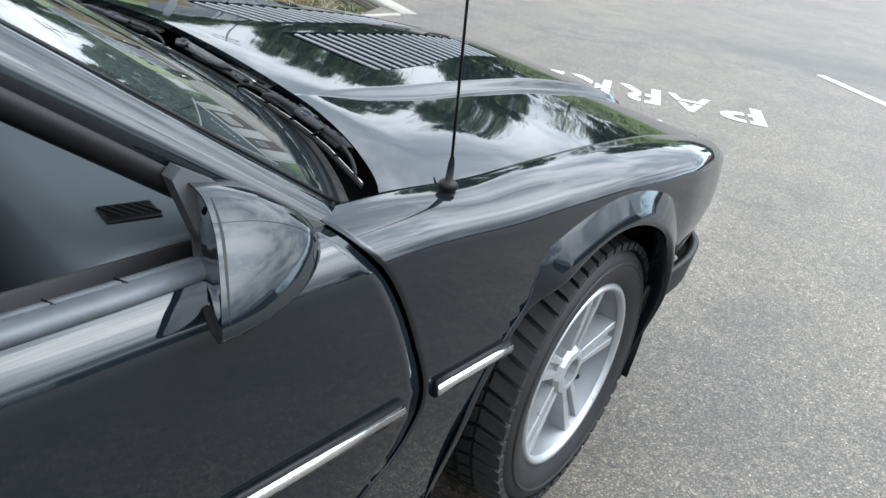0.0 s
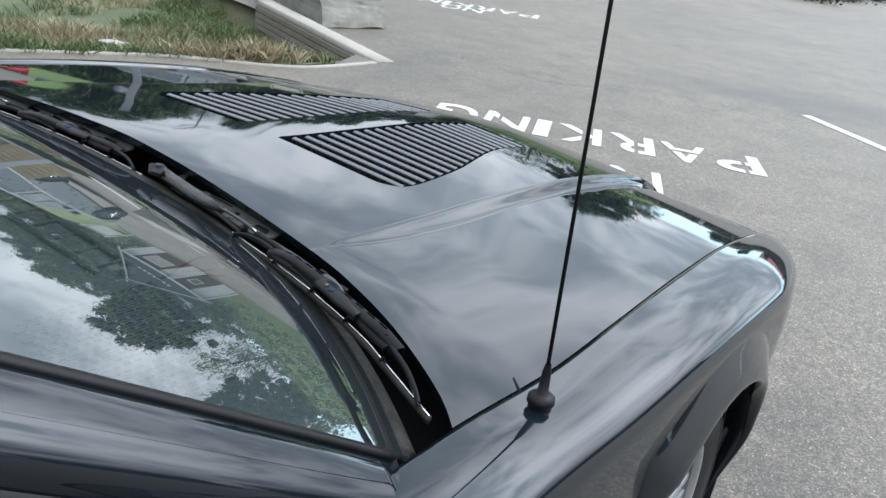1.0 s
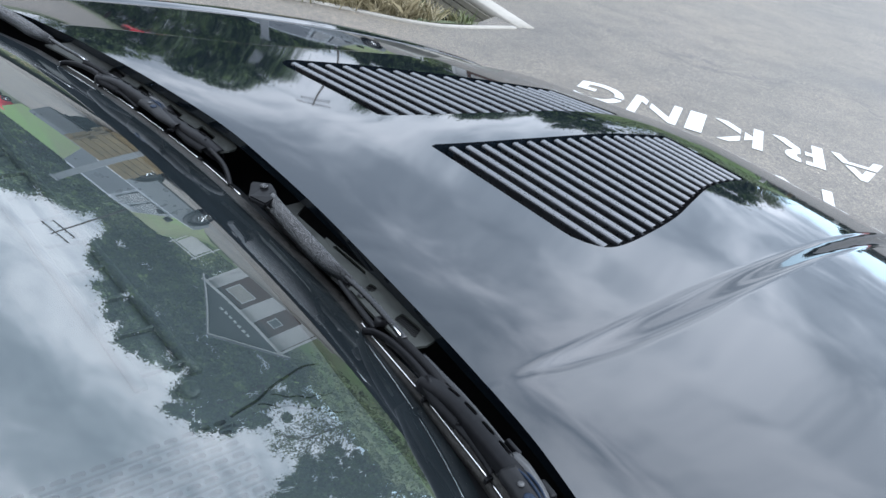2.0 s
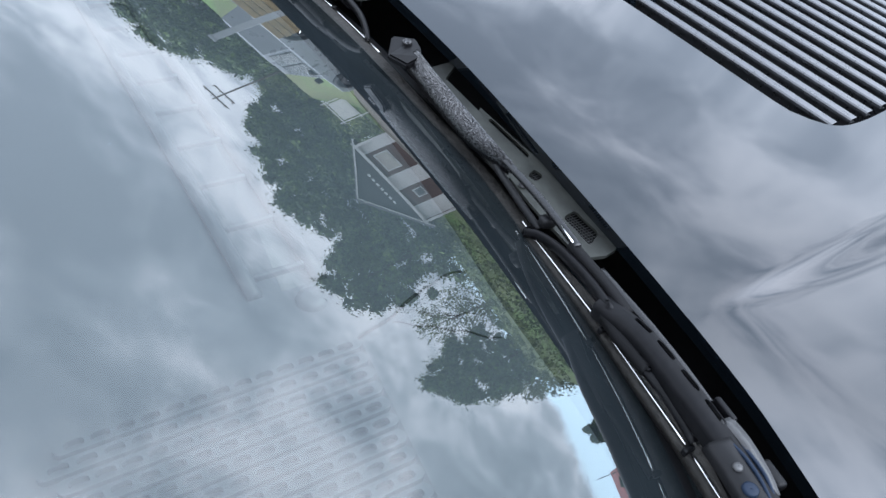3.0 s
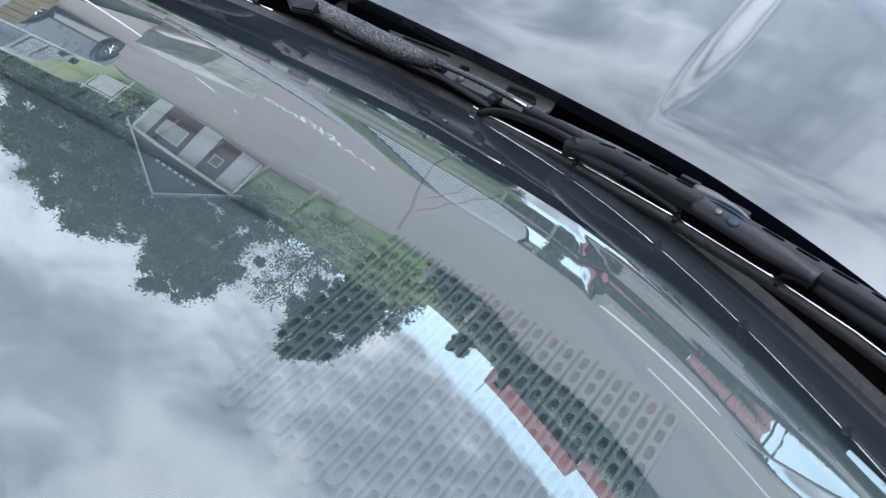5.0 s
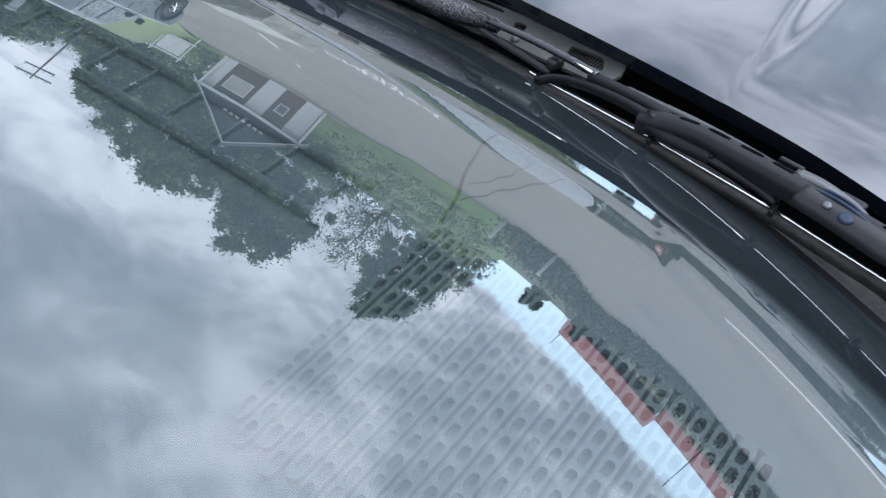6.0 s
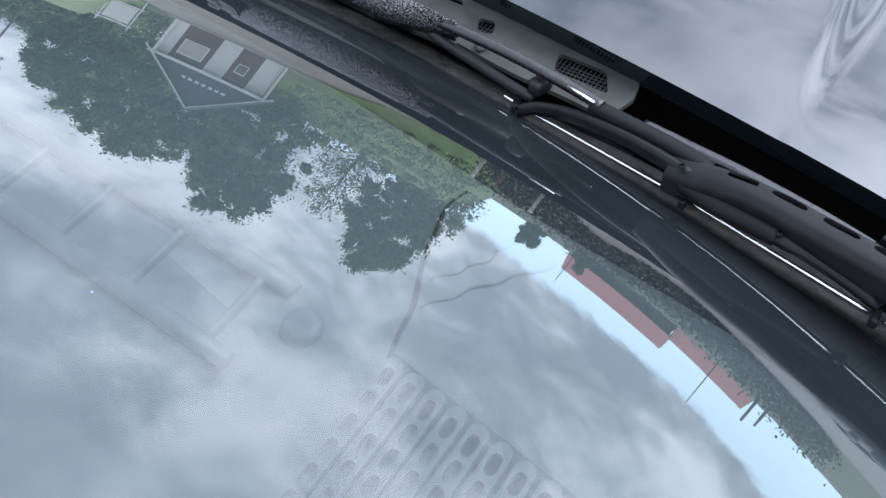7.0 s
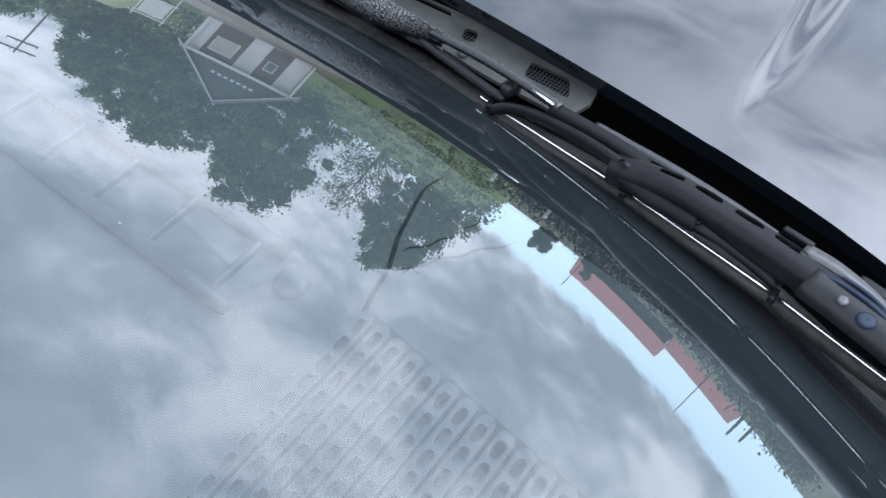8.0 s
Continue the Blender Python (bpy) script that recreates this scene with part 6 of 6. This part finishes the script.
def make_pole(az, dist, high, arms, label, r=0.09):
    p = thing("utility_pole", label, "utility pole", at=facing(az, dist))
    part("shaft", tube([(0, 0, -0.3), (0.02, 0, high * 0.5), (0, 0, high)], [r * 1.2, r, r * 0.75], 10), BARK, p)
    for k in range(arms):
        arm = part("crossarm", box(2.6 - 0.5 * k, 0.1, 0.12, (0, 0, high - 0.35 - 0.75 * k)), BARK, p, smooth=False)
        for i in range(4):
            part("insulator", lathe([(0, 0.05), (0.12, 0.045), (0.18, 0.02), (0.18, 0.001)], 8, "Z"), WHITE, arm).matrix_basis = Matrix.Translation((-1.0 + 0.66 * i, 0, high - 0.28 - 0.75 * k))


make_pole(-51.8, 58, 9.0, 2, "tall timber power pole with two crossarms")
make_pole(6.6, 60, 4.0, 0, "slim mast above the low roofs", 0.05)
make_pole(10.6, 62, 2.1, 0, "weathered grey timber mooring pile", 0.14)
make_pole(11.6, 64, 1.7, 0, "weathered grey timber mooring pile", 0.14)
make_pole(-7.6, 62, 3.4, 0, "slim mast above the low roofs", 0.05)


def make_bollard(az, dist, mat, label, h):
    b = thing("bollard", label, "bollard", "bollards at the lot edge", at=facing(az, dist))
    part("shaft", tube([(0, 0, -0.1), (0, 0, h * 0.97), (0, 0, h)], [0.08, 0.08, 0.065], 14), mat, b)
    part("collar", tube([(0, 0, h * 0.82), (0, 0, h * 0.9)], 0.086, 14), mat, b)


make_bollard(-17.8, 27.6, WHITE, "white painted bollard at the lot edge", 0.95)
make_bollard(-12.4, 27.0, WHITE, "white painted bollard at the lot edge", 0.98)
make_bollard(-15.8, 27.4, YELLOW, "orange-brown bollard at the lot edge", 0.88)


def leaf_mass(name, spots, mat, label, seed, per=260, kind="stuff"):
    """Low scrub: many small leaves round a line of centres (place, radius)."""
    rng = random.Random(seed)
    verts, faces = [], []
    for c, r in spots:
        for _ in range(per):
            q = c + Vector((rng.gauss(0, 0.5), rng.gauss(0, 0.5), abs(rng.gauss(0, 0.5)))) * r
            ls = rng.uniform(0.05, 0.11) * (0.6 + r * 0.5)
            u = Vector((rng.gauss(0, 1), rng.gauss(0, 1), rng.gauss(0, 0.7))).normalized() * ls
            v = u.cross(Vector((rng.gauss(0, 1), rng.gauss(0, 1), rng.gauss(0, 1)))).normalized() * ls * 0.6
            k = len(verts)
            verts += [q - u, q + v, q + u, q - v]
            faces.append((k, k + 1, k + 2, k + 3))
    me = bpy.data.meshes.new(name)
    me.from_pydata(verts, [], faces)
    me.materials.append(mat)
    return tagged(new(name, me), label, "shrubs", kind=kind)


def make_board_fence():
    """Low fence of orange-brown boards on posts along the side of the lot."""
    f = thing("board_fence", "low fence of weathered orange-brown boards beyond the lot", "fence")
    a, b = place(31, 30), place(52, 33)
    d = (b - a).normalized()
    turn = Matrix.Rotation(math.atan2(d.y, d.x), 4, "Z")
    span = (b - a).length
    n = int(span / 2.0)
    for i in range(n + 1):
        part("post", box(0.12, 0.12, 1.1, a + d * span * i / n + Vector((0, 0, 0.52)), 0.012, turn), YELLOW, f, smooth=False)
    for i in range(n):
        for k in range(4):
            part("board", box(span / n - 0.02, 0.03, 0.2, a + d * span * (i + 0.5) / n + Vector((0, 0, 0.2 + 0.23 * k)), 0.004, turn), YELLOW, f, smooth=False)
    kerb2 = [a.lerp(b, i / 8) + Vector((-0.8 * d.y, 0.8 * d.x, 0.05)) * -1 + Vector((0, 0, 0.1)) for i in range(9)]
    tagged(part("kerb", sweep(kerb2, [(-0.08, -0.12), (-0.08, 0.05), (0.08, 0.05), (0.08, -0.12)]), KERB), "pale concrete kerb along the side of the lot", "kerb", kind="structure")


make_board_fence()
leaf_mass("scrub", [(place(-17 + 0.42 * i, rim_of_lot(-17 + 0.42 * i) + 0.9 + 2.6 * (j + 0.4 * math.sin(i * 1.7 + j))), 0.60 + 0.16 * math.sin(i * 2.3 + j)) for i in range(80) for j in range(4)], LEAF3, "dark low scrub beyond the lot edge", 4, 150)
leaf_mass("side_wood", [(place(22 + 1.5 * i, 70 + 5 * math.sin(i * 1.3), 1.0), 3.4 + 1.2 * math.sin(i * 2.1)) for i in range(60)], LEAF, "dark belt of trees beyond the side of the lot", 33, 300)
leaf_mass("verge_bushes", [(place(-48 - 0.55 * i, 42 + math.sin(i * 2.1)), 0.75 + 0.3 * math.sin(i * 1.3)) for i in range(9)], LEAF2, "olive bushes on the grass verge", 6)
leaf_mass("kiosk_bushes", [(place(-47.5 + 0.45 * i, 43 + 1.5 * math.sin(i * 1.9), 0.6 + 0.5 * math.sin(i * 1.3)), 1.0 + 0.35 * math.sin(i * 2.3)) for i in range(10)], LEAF2, "olive and yellow-green bushes beside the kiosk", 41, 200)
leaf_mass("slope_scrub", [(place(-33.5 + 0.30 * i, rim_of_lot(-33.5 + 0.30 * i) + 5.5 + 4.0 * math.sin(i * 2.7), 1.3 + 0.8 * math.sin(i * 2.7)), 0.55 + 0.25 * math.sin(i * 1.9)) for i in range(58)], LEAF2, "olive scrub and tall weeds on the grass slope", 21, 150)
leaf_mass("hedge", [(place(-33.4 + 0.4 * i, 46 - 0.05 * i, 1.0), 1.2 + 0.25 * math.sin(i * 1.9)) for i in range(19)], LEAF, "dark clipped hedge beside the kiosk", 9, 220)
leaf_mass("far_wood", [(place(-70 + 0.9 * i, 72 + 4 * math.sin(i)), 3.0 + 0.8 * math.sin(i * 1.7)) for i in range(58)], LEAF, "dark line of far trees", 13, 420)


def make_tree(az, dist, height, spread, seed, mat, clumps=120, bare=0.0):
    rng = random.Random(seed)
    p = place(az, dist)
    t = thing("tree", "leafy deciduous tree with a dense dark crown" if bare < 0.3 else "tree with thin foliage and bare limbs showing", "tree", "trees behind the lot", Matrix.Translation(p))
    bm = bmesh.new()
    top = Vector((rng.uniform(-0.4, 0.4), rng.uniform(-0.4, 0.4), height * 0.8))
    trunk = [Vector((0, 0, -0.3)), Vector((rng.uniform(-0.2, 0.2), 0, height * 0.3)), top * 0.7, top]
    tube(spline(trunk, 9), [0.022 * height * (1 - 0.09 * i) for i in range(9)], 8, bm)
    ends = []
    for k in range(16):
        a, f = rng.uniform(0, 6.28), rng.uniform(0.25, 0.95)
        base = Vector((0, 0, height * 0.75 * f))
        out_r = spread * rng.uniform(0.55, 1.0) * (1 - 0.4 * abs(f - 0.45))
        e = base + Vector((math.cos(a) * out_r, math.sin(a) * out_r, height * rng.uniform(0.05, 0.25)))
        mid = (base + e) / 2 + Vector((0, 0, height * 0.03))
        tube([base, mid, e], [0.010 * height * (1 - f * 0.6), 0.005 * height, 0.002 * height], 6, bm)
        ends += [mid, e]
    part("trunk", bm, BARK, t)
    verts, faces = [], []
    for k in range(clumps):
        if k < len(ends):
            c = ends[k]
        else:
            a, r, h = rng.uniform(0, 6.28), spread * math.sqrt(rng.random()), rng.uniform(0.22, 0.97)
            r *= math.sqrt(max(0.05, 1 - ((h - 0.45) / 0.58) ** 2))
            c = Vector((math.cos(a) * r, math.sin(a) * r, height * h))
        size = spread * rng.uniform(0.16, 0.30)
        for _ in range(int(190 * (1 - bare))):
            d = Vector((rng.gauss(0, 1), rng.gauss(0, 1), rng.gauss(0, 0.75)))
            core = rng.random() < 0.3 and bare < 0.3
            q = c + d * size * (0.28 if core else 0.5)
            ls = rng.uniform(0.16, 0.28) if core else rng.uniform(0.06, 0.13)
            u = Vector((rng.gauss(0, 1), rng.gauss(0, 1), rng.gauss(0, 0.6))).normalized() * ls
            v = u.cross(Vector((rng.gauss(0, 1), rng.gauss(0, 1), rng.gauss(0, 1)))).normalized() * ls * 0.6
            i = len(verts)
            verts += [q - u, q + v, q + u, q - v]
            faces.append((i, i + 1, i + 2, i + 3))
    me = bpy.data.meshes.new("crown")
    me.from_pydata(verts, [], faces)
    me.materials.append(mat)
    crown = new("crown", me)
    crown.parent = t
    return t


for i, (az, dist, h, sp, mat, bare) in enumerate((
    (-47.6, 52, 8.0, 2.6, LEAF, 0), (-44.0, 50, 9.4, 3.2, LEAF, 0), (-40.3, 54, 10.6, 3.6, LEAF, 0), (-37.0, 55, 8.8, 2.5, LEAF, 0), (-32.8, 47, 10.7, 3.3, LEAF, 0),
    (-26.0, 54, 8.4, 2.7, LEAF2, 0.86), (-20.9, 54, 10.2, 3.3, LEAF, 0.0), (-17.6, 58, 6.4, 2.0, LEAF2, 0.5),
    (-50.5, 64, 5.4, 3.6, LEAF2, 0), (-55.5, 62, 6.6, 4.2, LEAF, 0), (-59.0, 60, 9.0, 4.5, LEAF, 0), (-67, 66, 10, 5.0, LEAF, 0),
    (-11.4, 66, 2.9, 1.2, LEAF, 0), (-6.8, 80, 2.6, 0.8, LEAF, 0))):
    make_tree(az, dist, h, sp, 11 + i, mat, 150 if sp > 2 else 40, bare)
